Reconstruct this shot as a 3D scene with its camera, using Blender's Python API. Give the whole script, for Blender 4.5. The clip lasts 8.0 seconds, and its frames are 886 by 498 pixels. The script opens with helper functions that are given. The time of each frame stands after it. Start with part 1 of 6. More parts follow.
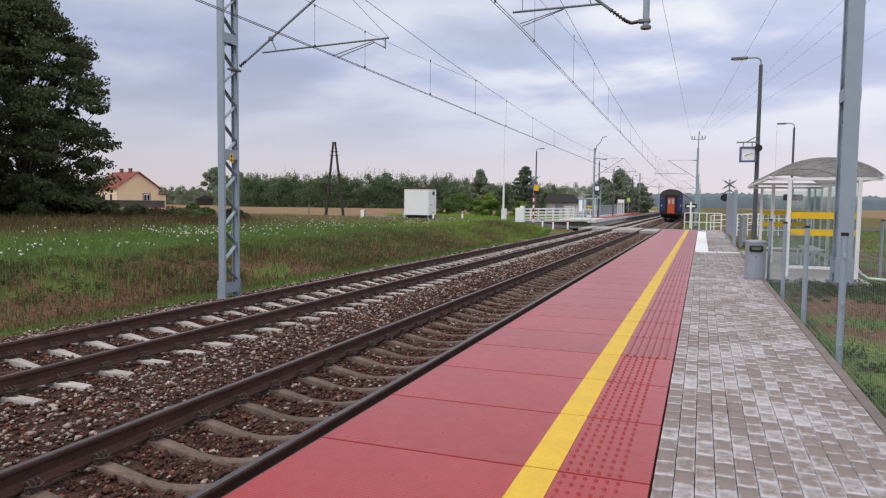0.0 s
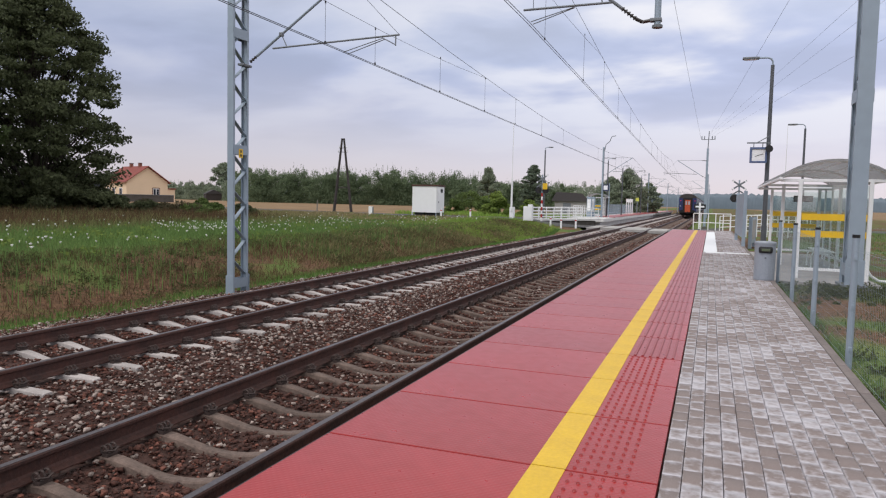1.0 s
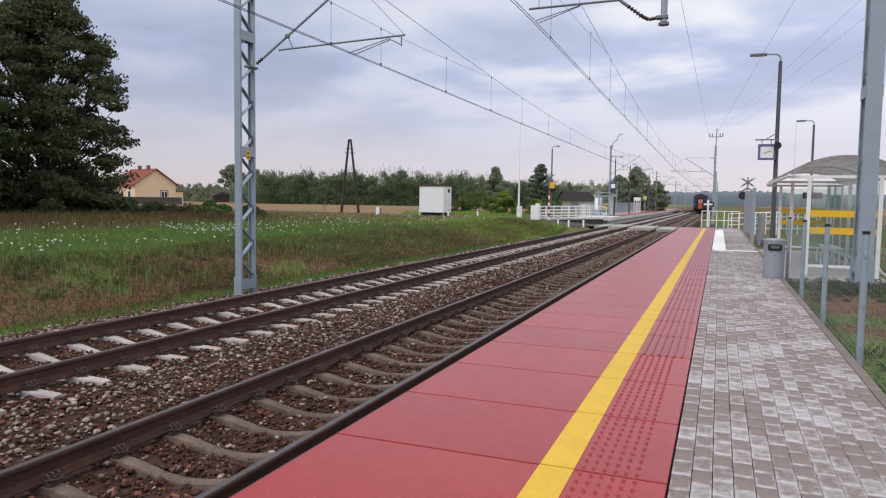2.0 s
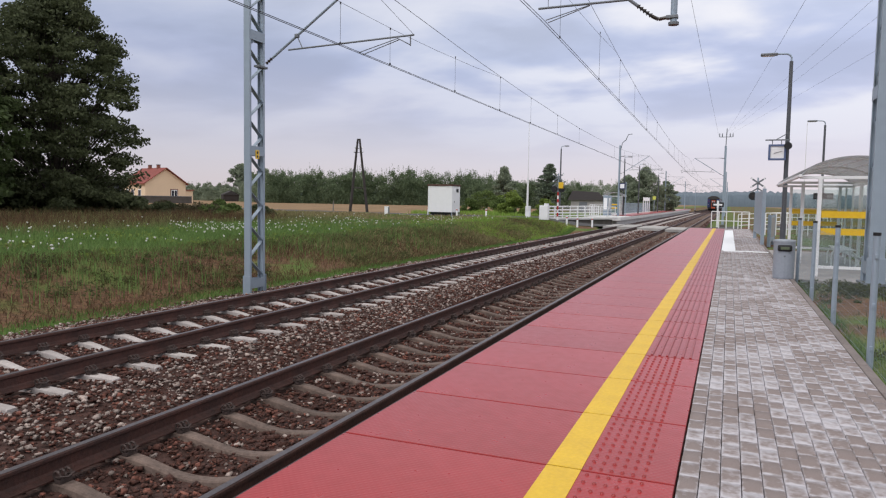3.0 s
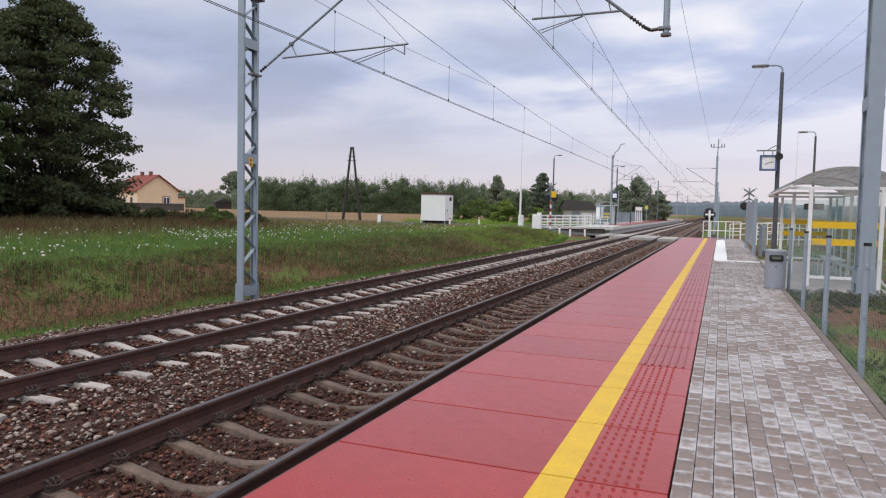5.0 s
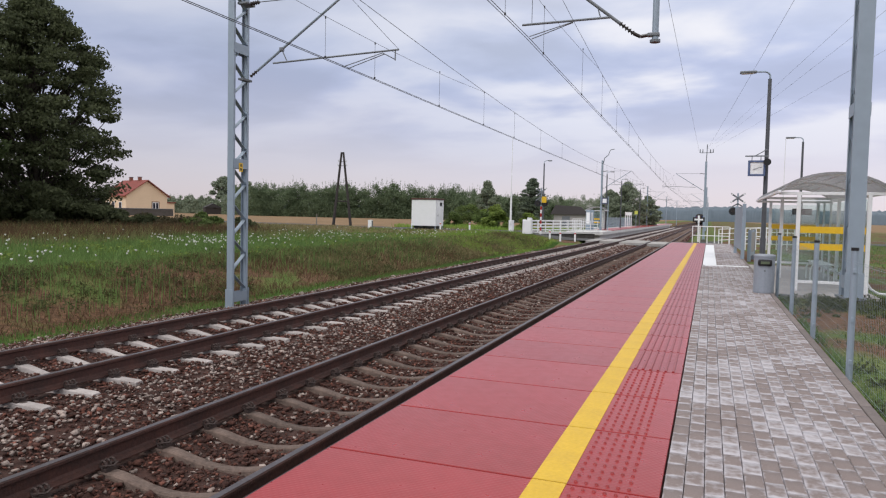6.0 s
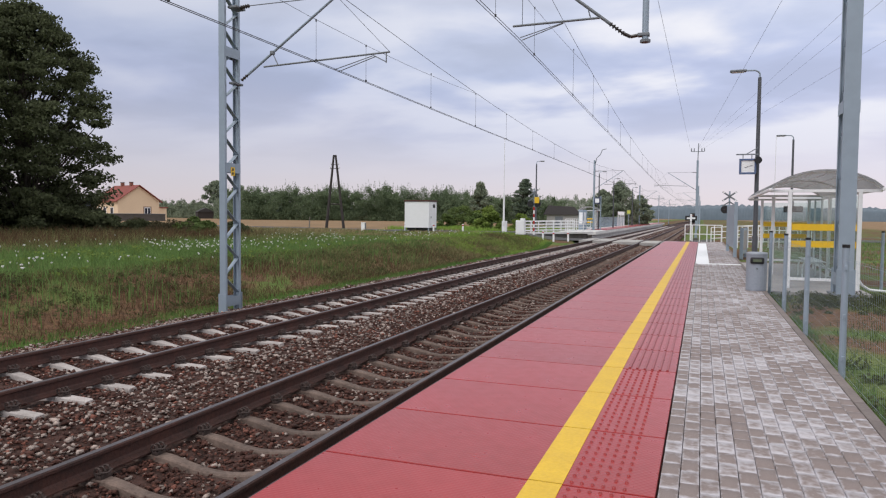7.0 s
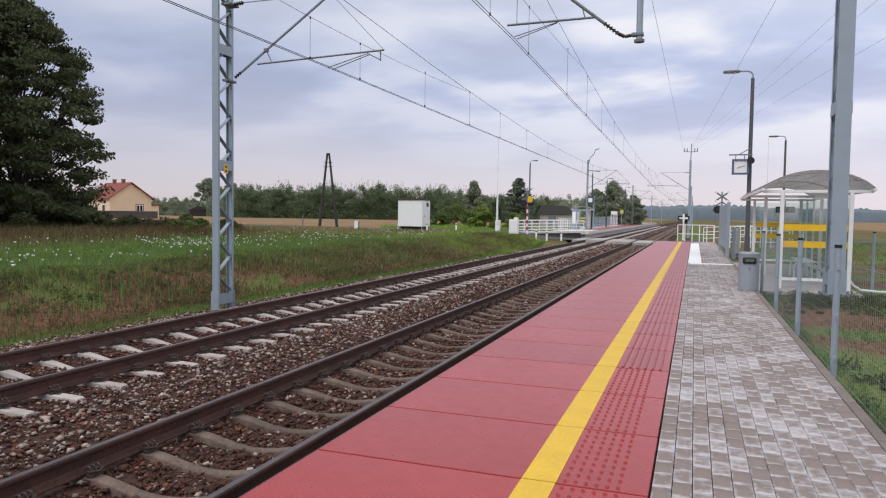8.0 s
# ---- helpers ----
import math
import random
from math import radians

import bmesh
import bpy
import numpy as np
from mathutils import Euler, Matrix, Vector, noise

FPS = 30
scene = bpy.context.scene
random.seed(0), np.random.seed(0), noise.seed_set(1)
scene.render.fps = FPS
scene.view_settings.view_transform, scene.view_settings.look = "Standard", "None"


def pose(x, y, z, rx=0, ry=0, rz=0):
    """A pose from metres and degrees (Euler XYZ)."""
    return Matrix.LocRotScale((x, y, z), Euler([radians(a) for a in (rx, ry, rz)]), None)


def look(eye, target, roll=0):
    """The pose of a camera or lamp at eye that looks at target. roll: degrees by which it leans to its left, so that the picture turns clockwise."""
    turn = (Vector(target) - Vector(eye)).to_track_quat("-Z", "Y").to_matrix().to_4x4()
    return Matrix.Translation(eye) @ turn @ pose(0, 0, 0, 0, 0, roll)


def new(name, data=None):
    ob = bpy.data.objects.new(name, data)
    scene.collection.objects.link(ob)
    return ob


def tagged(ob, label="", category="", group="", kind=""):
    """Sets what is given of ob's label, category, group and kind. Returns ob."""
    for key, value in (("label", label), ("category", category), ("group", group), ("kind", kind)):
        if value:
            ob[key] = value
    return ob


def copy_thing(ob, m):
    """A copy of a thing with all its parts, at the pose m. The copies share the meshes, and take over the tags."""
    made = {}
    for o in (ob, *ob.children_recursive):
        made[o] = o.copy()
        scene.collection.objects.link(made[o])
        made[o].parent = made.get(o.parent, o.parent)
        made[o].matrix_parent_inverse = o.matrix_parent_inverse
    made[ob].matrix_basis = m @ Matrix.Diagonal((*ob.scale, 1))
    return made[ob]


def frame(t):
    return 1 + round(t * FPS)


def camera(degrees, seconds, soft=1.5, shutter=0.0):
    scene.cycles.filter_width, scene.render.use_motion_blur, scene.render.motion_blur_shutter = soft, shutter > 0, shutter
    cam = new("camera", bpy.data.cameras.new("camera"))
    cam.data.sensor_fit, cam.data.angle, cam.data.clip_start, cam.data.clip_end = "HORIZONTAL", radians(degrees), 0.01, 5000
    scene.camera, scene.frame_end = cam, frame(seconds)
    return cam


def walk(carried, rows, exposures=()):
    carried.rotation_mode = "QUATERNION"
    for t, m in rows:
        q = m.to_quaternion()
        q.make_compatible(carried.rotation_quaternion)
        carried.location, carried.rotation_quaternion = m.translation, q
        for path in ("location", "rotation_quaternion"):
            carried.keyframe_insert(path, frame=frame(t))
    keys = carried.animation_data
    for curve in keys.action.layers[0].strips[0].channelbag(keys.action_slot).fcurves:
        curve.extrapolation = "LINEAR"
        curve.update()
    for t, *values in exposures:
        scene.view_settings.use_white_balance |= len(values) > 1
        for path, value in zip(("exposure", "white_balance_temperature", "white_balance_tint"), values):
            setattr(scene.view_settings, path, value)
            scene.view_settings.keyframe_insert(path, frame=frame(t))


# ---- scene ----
cam = camera(64.7, 8.0, soft=1.2)
EYE = 1.38


def held(tilt, lean, turn, dx, dy, dz):
    """A pose of the hand-held camera: it stays on its spot, sways by a centimetre and turns."""
    return pose(dx, dy, EYE + dz, 0, 0, turn) @ pose(0, 0, 0, tilt) @ pose(0, 0, 0, 0, 0, lean)


PATH = [(0.0, 86.260, 0.687, 20.250, 0, 0, 0), (0.5, 86.116, 1.199, 20.783, -0.009, 0.001, -0.002),
        (1.0, 86.058, 1.315, 20.852, -0.011, -0.002, -0.003), (1.5, 86.066, 0.987, 21.096, -0.011, 0.005, -0.004),
        (3.0, 85.997, 0.974, 22.162, -0.004, -0.001, 0), (3.5, 86.116, 0.949, 22.338, -0.006, -0.006, 0.001),
        (4.0, 86.267, 0.913, 22.267, -0.006, -0.006, -0.002), (4.5, 86.490, 1.010, 21.951, -0.007, -0.008, 0),
        (6.0, 87.147, 1.225, 20.816, -0.013, -0.016, 0), (6.5, 87.350, 0.662, 20.469, -0.008, -0.021, 0.005),
        (7.0, 87.285, 0.542, 20.287, -0.011, -0.016, 0.004), (7.5, 87.285, 0.946, 20.022, -0.014, -0.016, 0.002),
        (8.0, 87.198, 0.812, 19.731, -0.019, -0.010, 0)]
walk(cam, [(t, held(*r)) for t, *r in PATH], exposures=[(0.0, 0.0), (8.0, 0.0)])

# ---- world and sun: a bright overcast sky ----
SUN_UP, SUN_TURN = radians(38), radians(150)


def make_world():
    w = bpy.data.worlds.new("sky")
    scene.world = w
    w.use_nodes = True
    nt = w.node_tree
    nt.nodes.clear()
    N, L = nt.nodes.new, nt.links.new
    out, bg = N("ShaderNodeOutputWorld"), N("ShaderNodeBackground")
    sky = N("ShaderNodeTexSky")
    sky.sky_type, sky.sun_disc = "NISHITA", False
    sky.sun_elevation, sky.sun_rotation = SUN_UP, SUN_TURN
    gain = N("ShaderNodeVectorMath")
    gain.operation = "SCALE"
    gain.inputs["Scale"].default_value = 0.10
    L(sky.outputs[0], gain.inputs[0])
    co, sep = N("ShaderNodeTexCoord"), N("ShaderNodeSeparateXYZ")
    L(co.outputs["Generated"], sep.inputs[0])
    lift = N("ShaderNodeMath")
    lift.operation = "MAXIMUM"
    lift.inputs[1].default_value = 0.0
    L(sep.outputs["Z"], lift.inputs[0])
    up = N("ShaderNodeMath")
    up.operation = "ADD"
    up.inputs[1].default_value = 0.16
    L(lift.outputs[0], up.inputs[0])
    div = N("ShaderNodeVectorMath")
    div.operation = "DIVIDE"
    L(co.outputs["Generated"], div.inputs[0])
    comb = N("ShaderNodeCombineXYZ")
    for k in range(3):
        L(up.outputs[0], comb.inputs[k])
    L(comb.outputs[0], div.inputs[1])
    turn = N("ShaderNodeMapping")
    turn.inputs["Rotation"].default_value = (0, 0, radians(-18))
    turn.inputs["Scale"].default_value = (0.75, 0.9, 0.7)
    turn.inputs["Location"].default_value = (1.3, 0.2, 0)
    L(div.outputs[0], turn.inputs[0])

    def cloud(scale, detail, rough):
        n = N("ShaderNodeTexNoise")
        n.inputs["Scale"].default_value, n.inputs["Detail"].default_value = scale, detail
        n.inputs["Roughness"].default_value, n.inputs["Distortion"].default_value = rough, 0.15
        L(turn.outputs[0], n.inputs["Vector"])
        return n.outputs[0]
    def math_(op, a, c, d=None, clamp=False):
        q = N("ShaderNodeMath")
        q.operation, q.use_clamp = op, clamp
        for i, v in enumerate((a, c, d)):
            if isinstance(v, (int, float)):
                q.inputs[i].default_value = v
            elif v is not None:
                L(v, q.inputs[i])
        return q.outputs[0]

    def ranged(src, a, c, lo=0.0, hi=1.0):
        r = N("ShaderNodeMapRange")
        r.interpolation_type = "SMOOTHSTEP"
        for i, v in enumerate((a, c, lo, hi)):
            r.inputs[i + 1].default_value = v
        L(src, r.inputs[0])
        return r.outputs[0]
    height, across = lift.outputs[0], sep.outputs["X"]
    # a pale veil, pinkish at the horizon and bluish above
    level = math_("MULTIPLY_ADD", math_("SUBTRACT", cloud(0.9, 3, 0.5), 0.5), math_("MULTIPLY", ranged(height, 0.0, 0.2), 0.16), height)
    pale = N("ShaderNodeValToRGB")
    pale.color_ramp.interpolation = "B_SPLINE"
    e = pale.color_ramp.elements
    e[0].position, e[0].color = 0.0, (0.80, 0.70, 0.74, 1)
    e[1].position, e[1].color = 1.0, (1.9, 1.9, 1.95, 1)
    for p, c in ((0.05, (0.76, 0.71, 0.80)), (0.11, (0.655, 0.66, 0.815)), (0.17, (0.52, 0.57, 0.805)), (0.23, (0.57, 0.63, 0.835)),
                 (0.30, (0.74, 0.77, 0.91)), (0.40, (0.78, 0.81, 0.92)), (0.55, (1.25, 1.25, 1.3))):
        e.new(p).color = (*c, 1)
    L(level, pale.inputs[0])
    # lumpy stratocumulus: grey-blue bellies and white tops, flatter and fainter low down
    lumps = math_("MULTIPLY_ADD", cloud(2.1, 6, 0.47), 0.62, math_("MULTIPLY", cloud(0.8, 3, 0.5), 0.38))
    body = ranged(height, 0.03, 0.19)
    tone = math_("MULTIPLY", math_("MULTIPLY_ADD", across, 0.28, 1.03), math_("SUBTRACT", 1.0, math_("MULTIPLY", ranged(lumps, 0.50, 0.40), math_("MULTIPLY", body, 0.13))))
    toned = N("ShaderNodeVectorMath")
    toned.operation = "SCALE"
    L(pale.outputs[0], toned.inputs[0])
    L(tone, toned.inputs["Scale"])
    puffs = N("ShaderNodeMix")
    puffs.data_type = "RGBA"
    veil = math_("MULTIPLY", ranged(height, 0.75, 0.4, 0.0, 0.88), ranged(across, -0.65, 0.05, 0.25, 1.0))
    L(math_("MULTIPLY", math_("MULTIPLY", ranged(lumps, 0.465, 0.595), body), veil), puffs.inputs["Factor"])
    L(toned.outputs[0], puffs.inputs["A"])
    puffs.inputs["B"].default_value = (1.02, 1.0, 1.03, 1)
    both = N("ShaderNodeMix")
    both.data_type = "RGBA"
    both.inputs["Factor"].default_value = 0.90
    L(gain.outputs[0], both.inputs["A"])
    L(puffs.outputs["Result"], both.inputs["B"])
    L(both.outputs["Result"], bg.inputs["Color"])
    bg.inputs["Strength"].default_value = 1.0
    L(bg.outputs[0], out.inputs[0])


make_world()
sun = new("sun", bpy.data.lights.new("sun", "SUN"))
sun.data.energy, sun.data.angle, sun.data.color = 1.5, radians(30), (1.0, 0.985, 0.975)
sun.matrix_world = look((-12, -20, 24), (0, 0, 0))

# ---- materials ----
MATS = {}


def mat(name, colour, rough=0.7, metal=0.0, colour2=None, scale=6.0, bump=0.0, bump_scale=60.0, fine=None, island=0.0,
        obj_random=0.0, spec=0.5, coords="Object", low=0.35, high=0.65):
    """A procedural surface: two colours mixed by a broad and a fine noise, relief, and a shift from piece to piece."""
    if name in MATS:
        return MATS[name]
    m = bpy.data.materials.new(name)
    MATS[name] = m
    m.use_nodes = True
    nt = m.node_tree
    N, L = nt.nodes.new, nt.links.new
    b = nt.nodes["Principled BSDF"]
    b.inputs["Roughness"].default_value = rough
    b.inputs["Metallic"].default_value = metal
    b.inputs["Specular IOR Level"].default_value = spec
    m.diffuse_color = (*colour, 1)
    co = N("ShaderNodeTexCoord")
    vec = co.outputs[coords]
    c2 = colour2 or tuple(c * 0.72 for c in colour)
    big, small = N("ShaderNodeTexNoise"), N("ShaderNodeTexNoise")
    big.inputs["Scale"].default_value, big.inputs["Detail"].default_value = scale, 4
    small.inputs["Scale"].default_value, small.inputs["Detail"].default_value = fine or scale * 9, 3
    L(vec, big.inputs["Vector"])
    L(vec, small.inputs["Vector"])
    mix = N("ShaderNodeMath")
    mix.operation = "MULTIPLY_ADD"
    mix.inputs[1].default_value = 0.45
    L(small.outputs[0], mix.inputs[0])
    half = N("ShaderNodeMath")
    half.operation = "MULTIPLY"
    half.inputs[1].default_value = 0.55
    L(big.outputs[0], half.inputs[0])
    L(half.outputs[0], mix.inputs[2])
    rng = N("ShaderNodeMapRange")
    rng.inputs[1].default_value, rng.inputs[2].default_value = low, high
    L(mix.outputs[0], rng.inputs[0])
    col = N("ShaderNodeMix")
    col.data_type = "RGBA"
    col.inputs["A"].default_value, col.inputs["B"].default_value = (*colour, 1), (*c2, 1)
    L(rng.outputs[0], col.inputs["Factor"])
    last = col.outputs["Result"]
    for amount, node, sock in ((island, "ShaderNodeNewGeometry", "Random Per Island"), (obj_random, "ShaderNodeObjectInfo", "Random")):
        if amount:
            src, mr = N(node), N("ShaderNodeMapRange")
            mr.inputs[3].default_value, mr.inputs[4].default_value = 1 - amount, 1 + amount
            if amount > 1:  # a few pieces far paler than the rest
                pw = N("ShaderNodeMath")
                pw.operation = "POWER"
                pw.inputs[1].default_value = 5.0
                mr.inputs[3].default_value, mr.inputs[4].default_value = 0.55, amount
                L(src.outputs[sock], pw.inputs[0])
                L(pw.outputs[0], mr.inputs[0])
            else:
                L(src.outputs[sock], mr.inputs[0])
            sc = N("ShaderNodeVectorMath")
            sc.operation = "SCALE"
            L(last, sc.inputs[0])
            L(mr.outputs[0], sc.inputs["Scale"])
            last = sc.outputs[0]
    L(last, b.inputs["Base Color"])
    if bump:
        nb, bp = N("ShaderNodeTexNoise"), N("ShaderNodeBump")
        nb.inputs["Scale"].default_value, nb.inputs["Detail"].default_value = bump_scale, 4
        L(vec, nb.inputs["Vector"])
        bp.inputs["Strength"].default_value, bp.inputs["Distance"].default_value = bump, 0.02
        L(nb.outputs[0], bp.inputs["Height"])
        L(bp.outputs[0], b.inputs["Normal"])
    rr = N("ShaderNodeMapRange")
    rr.inputs[3].default_value, rr.inputs[4].default_value = max(rough - 0.08, 0.02), min(rough + 0.08, 1)
    L(small.outputs[0], rr.inputs[0])
    L(rr.outputs[0], b.inputs["Roughness"])
    return m


def thin(m, amount=0.4):
    """Leaves and blades let part of the light through."""
    nt = m.node_tree
    N, L = nt.nodes.new, nt.links.new
    b, out = nt.nodes["Principled BSDF"], nt.nodes["Material Output"]
    tl, mx = N("ShaderNodeBsdfTranslucent"), N("ShaderNodeMixShader")
    L(b.inputs["Base Color"].links[0].from_socket, tl.inputs[0])
    mx.inputs[0].default_value = amount
    L(b.outputs[0], mx.inputs[1])
    L(tl.outputs[0], mx.inputs[2])
    L(mx.outputs[0], out.inputs[0])
    return m


def glass(name, tint=(0.9, 0.95, 0.94), clear=0.88):
    if name in MATS:
        return MATS[name]
    m = bpy.data.materials.new(name)
    MATS[name] = m
    m.use_nodes = True
    nt = m.node_tree
    nt.nodes.clear()
    N, L = nt.nodes.new, nt.links.new
    out, mx, tr, gl = N("ShaderNodeOutputMaterial"), N("ShaderNodeMixShader"), N("ShaderNodeBsdfTransparent"), N("ShaderNodeBsdfGlossy")
    tr.inputs[0].default_value = (*tint, 1)
    gl.inputs["Roughness"].default_value = 0.05
    mx.inputs[0].default_value = 1 - clear
    L(tr.outputs[0], mx.inputs[1])
    L(gl.outputs[0], mx.inputs[2])
    L(mx.outputs[0], out.inputs[0])
    return m


# ---- mesh helpers ----
def mesh_of(name, verts, faces, material, smooth=False):
    """A mesh from arrays: verts (n, 3), faces (k, 3) or (k, 4)."""
    me = bpy.data.meshes.new(name)
    verts, faces = np.asarray(verts, np.float32), np.asarray(faces, np.int32)
    k, n = faces.shape
    me.vertices.add(len(verts))
    me.vertices.foreach_set("co", verts.ravel())
    me.loops.add(k * n)
    me.loops.foreach_set("vertex_index", faces.ravel())
    me.polygons.add(k)
    me.polygons.foreach_set("loop_start", np.arange(0, k * n, n, dtype=np.int32))
    me.polygons.foreach_set("loop_total", np.full(k, n, np.int32))
    me.update(calc_edges=True)
    if smooth:
        me.polygons.foreach_set("use_smooth", np.ones(k, bool))
    me.materials.append(material)
    return me


def part(name, bm, material, parent=None, label="", smooth=False, at=None):
    """Links a bmesh (or a ready mesh) as ONE mesh object under a thing or a part."""
    if isinstance(bm, bmesh.types.BMesh):
        me = bpy.data.meshes.new(name)
        bm.to_mesh(me)
        bm.free()
        me.materials.append(material)
        if smooth:
            for p in me.polygons:
                p.use_smooth = True
    else:
        me = bm
    ob = new(name, me)
    if parent is not None:
        ob.parent = parent
    if at is not None:
        ob.matrix_basis = at
    if label:
        tagged(ob, label)
    return ob


def thing(name, m, label, category, group="", kind=""):
    ob = new(name)
    ob.empty_display_size = 0.2
    ob.matrix_basis = m
    return tagged(ob, label, category, group, kind)


def box(bm, c, s, bevel=0.0, turn=None):
    """A box with centre c and size s; bevel rounds its edges."""
    made = bmesh.ops.create_cube(bm, size=1.0)["verts"]
    m = Matrix.Translation(c) @ (turn or Matrix.Identity(4)) @ Matrix.Diagonal((*s, 1))
    bmesh.ops.transform(bm, matrix=m, verts=made)
    if bevel:
        edges = list({e for v in made for e in v.link_edges})
        bmesh.ops.bevel(bm, geom=edges, offset=bevel, segments=2, affect="EDGES", profile=0.6)
    return bm


def rod(bm, a, b, r, r2=None, n=8):
    """A round bar from a to b, of radius r there and r2 here."""
    a, b = Vector(a), Vector(b)
    d = b - a
    made = bmesh.ops.create_cone(bm, cap_ends=True, segments=n, radius1=r, radius2=r if r2 is None else r2, depth=d.length)["verts"]
    m = Matrix.Translation((a + b) / 2) @ d.to_track_quat("Z", "Y").to_matrix().to_4x4()
    bmesh.ops.transform(bm, matrix=m, verts=made)
    return bm


def bar(bm, a, b, w, t):
    """A flat bar from a to b, w by t."""
    a, b = Vector(a), Vector(b)
    d = b - a
    made = bmesh.ops.create_cube(bm, size=1.0)["verts"]
    m = Matrix.Translation((a + b) / 2) @ d.to_track_quat("Z", "Y").to_matrix().to_4x4() @ Matrix.Diagonal((w, t, d.length, 1))
    bmesh.ops.transform(bm, matrix=m, verts=made)
    return bm


def pipe(bm, pts, r, n=8):
    for a, b in zip(pts, pts[1:]):
        rod(bm, a, b, r, n=n)
    return bm


def B():
    return bmesh.new()


def extrude_y(profile, y0, y1, steps=1):
    """Verts and faces of a closed profile (x, z) drawn along y."""
    n = len(profile)
    ys = np.linspace(y0, y1, steps + 1)
    v = [(x, y, z) for y in ys for x, z in profile]
    fs = []
    for k in range(steps):
        for i in range(n):
            j = (i + 1) % n
            fs.append((k * n + i, k * n + j, (k + 1) * n + j, (k + 1) * n + i))
    bm = bmesh.new()
    vs = [bm.verts.new(p) for p in v]
    for q in fs:
        bm.faces.new([vs[i] for i in q])
    bm.faces.new([vs[i] for i in range(n)][::-1])
    bm.faces.new([vs[steps * n + i] for i in range(n)])
    bmesh.ops.recalc_face_normals(bm, faces=bm.faces)
    return bm

# ---- the ground ----
AXIS_1, AXIS_2 = -3.755, -7.29       # the two tracks
RAIL_1, RAIL_2 = -0.52, -0.41        # tops of their rails
GAUGE = 1.507


def smooth(a, b, v):
    t = np.clip((v - a) / (b - a), 0, 1)
    return t * t * (3 - 2 * t)


def ground_height(x, y):
    """Track bed, the grassy bank beside it, flat fields, and the verge behind the platform."""
    bed = -0.98 + 0 * x
    crest = -0.20 + 0.30 * smooth(-17, -45, x)
    z = np.where(x < -9.0, bed + (crest - bed) * smooth(-10.9, -15.5, x), bed)
    z = np.where(x > -1.0, bed + (-0.13 - bed) * smooth(-0.9, 0.6, x), z)
    near = smooth(48, 53.5, y) * (1 - smooth(62, 68, y))
    flat = np.interp(x, [-14, -11.3, -9.5, -8.9, -1.9, -1.2, 1.5], [0.0, -0.45, -0.52, -1.0, -1.0, -0.6, -0.2])
    z = z * (1 - near) + flat * near
    far = smooth(75, 120, y)
    z = np.where(x > -1.0, z * (1 - far) - 0.6 * far, z)
    bumps = 0.05 * np.sin(x * 0.9 + 1.3 * np.sin(y * 0.37)) * np.sin(y * 0.61 + 0.5 * x) * smooth(-11, -14, x)
    return z + bumps


def make_ground():
    def axis(lo, hi, fine_lo, fine_hi, step):
        a = list(np.arange(fine_lo, fine_hi, step))
        out, v, s = [], fine_lo, step
        while v > lo:
            s *= 1.35
            v -= s
            out.append(v)
        a = out[::-1] + a
        v, s = fine_hi, step
        while v < hi:
            a.append(v)
            s *= 1.35
            v += s
        return np.array(a)
    xs, ys = axis(-3500, 3500, -30, 8, 0.5), axis(-3500, 3500, -6, 80, 0.8)
    gx, gy = np.meshgrid(xs, ys, indexing="ij")
    gz = ground_height(gx, gy)
    v = np.stack([gx.ravel(), gy.ravel(), gz.ravel()], 1)
    n = len(ys)
    i = np.arange((len(xs) - 1) * n).reshape(len(xs) - 1, n)[:, :-1].ravel()
    f = np.stack([i, i + n, i + n + 1, i + 1], 1)
    me = mesh_of("ground", v, f, MAT_GROUND, True)
    return tagged(new("ground", me), "grassy ground with bare earth patches beside the railway", "ground", kind="structure")


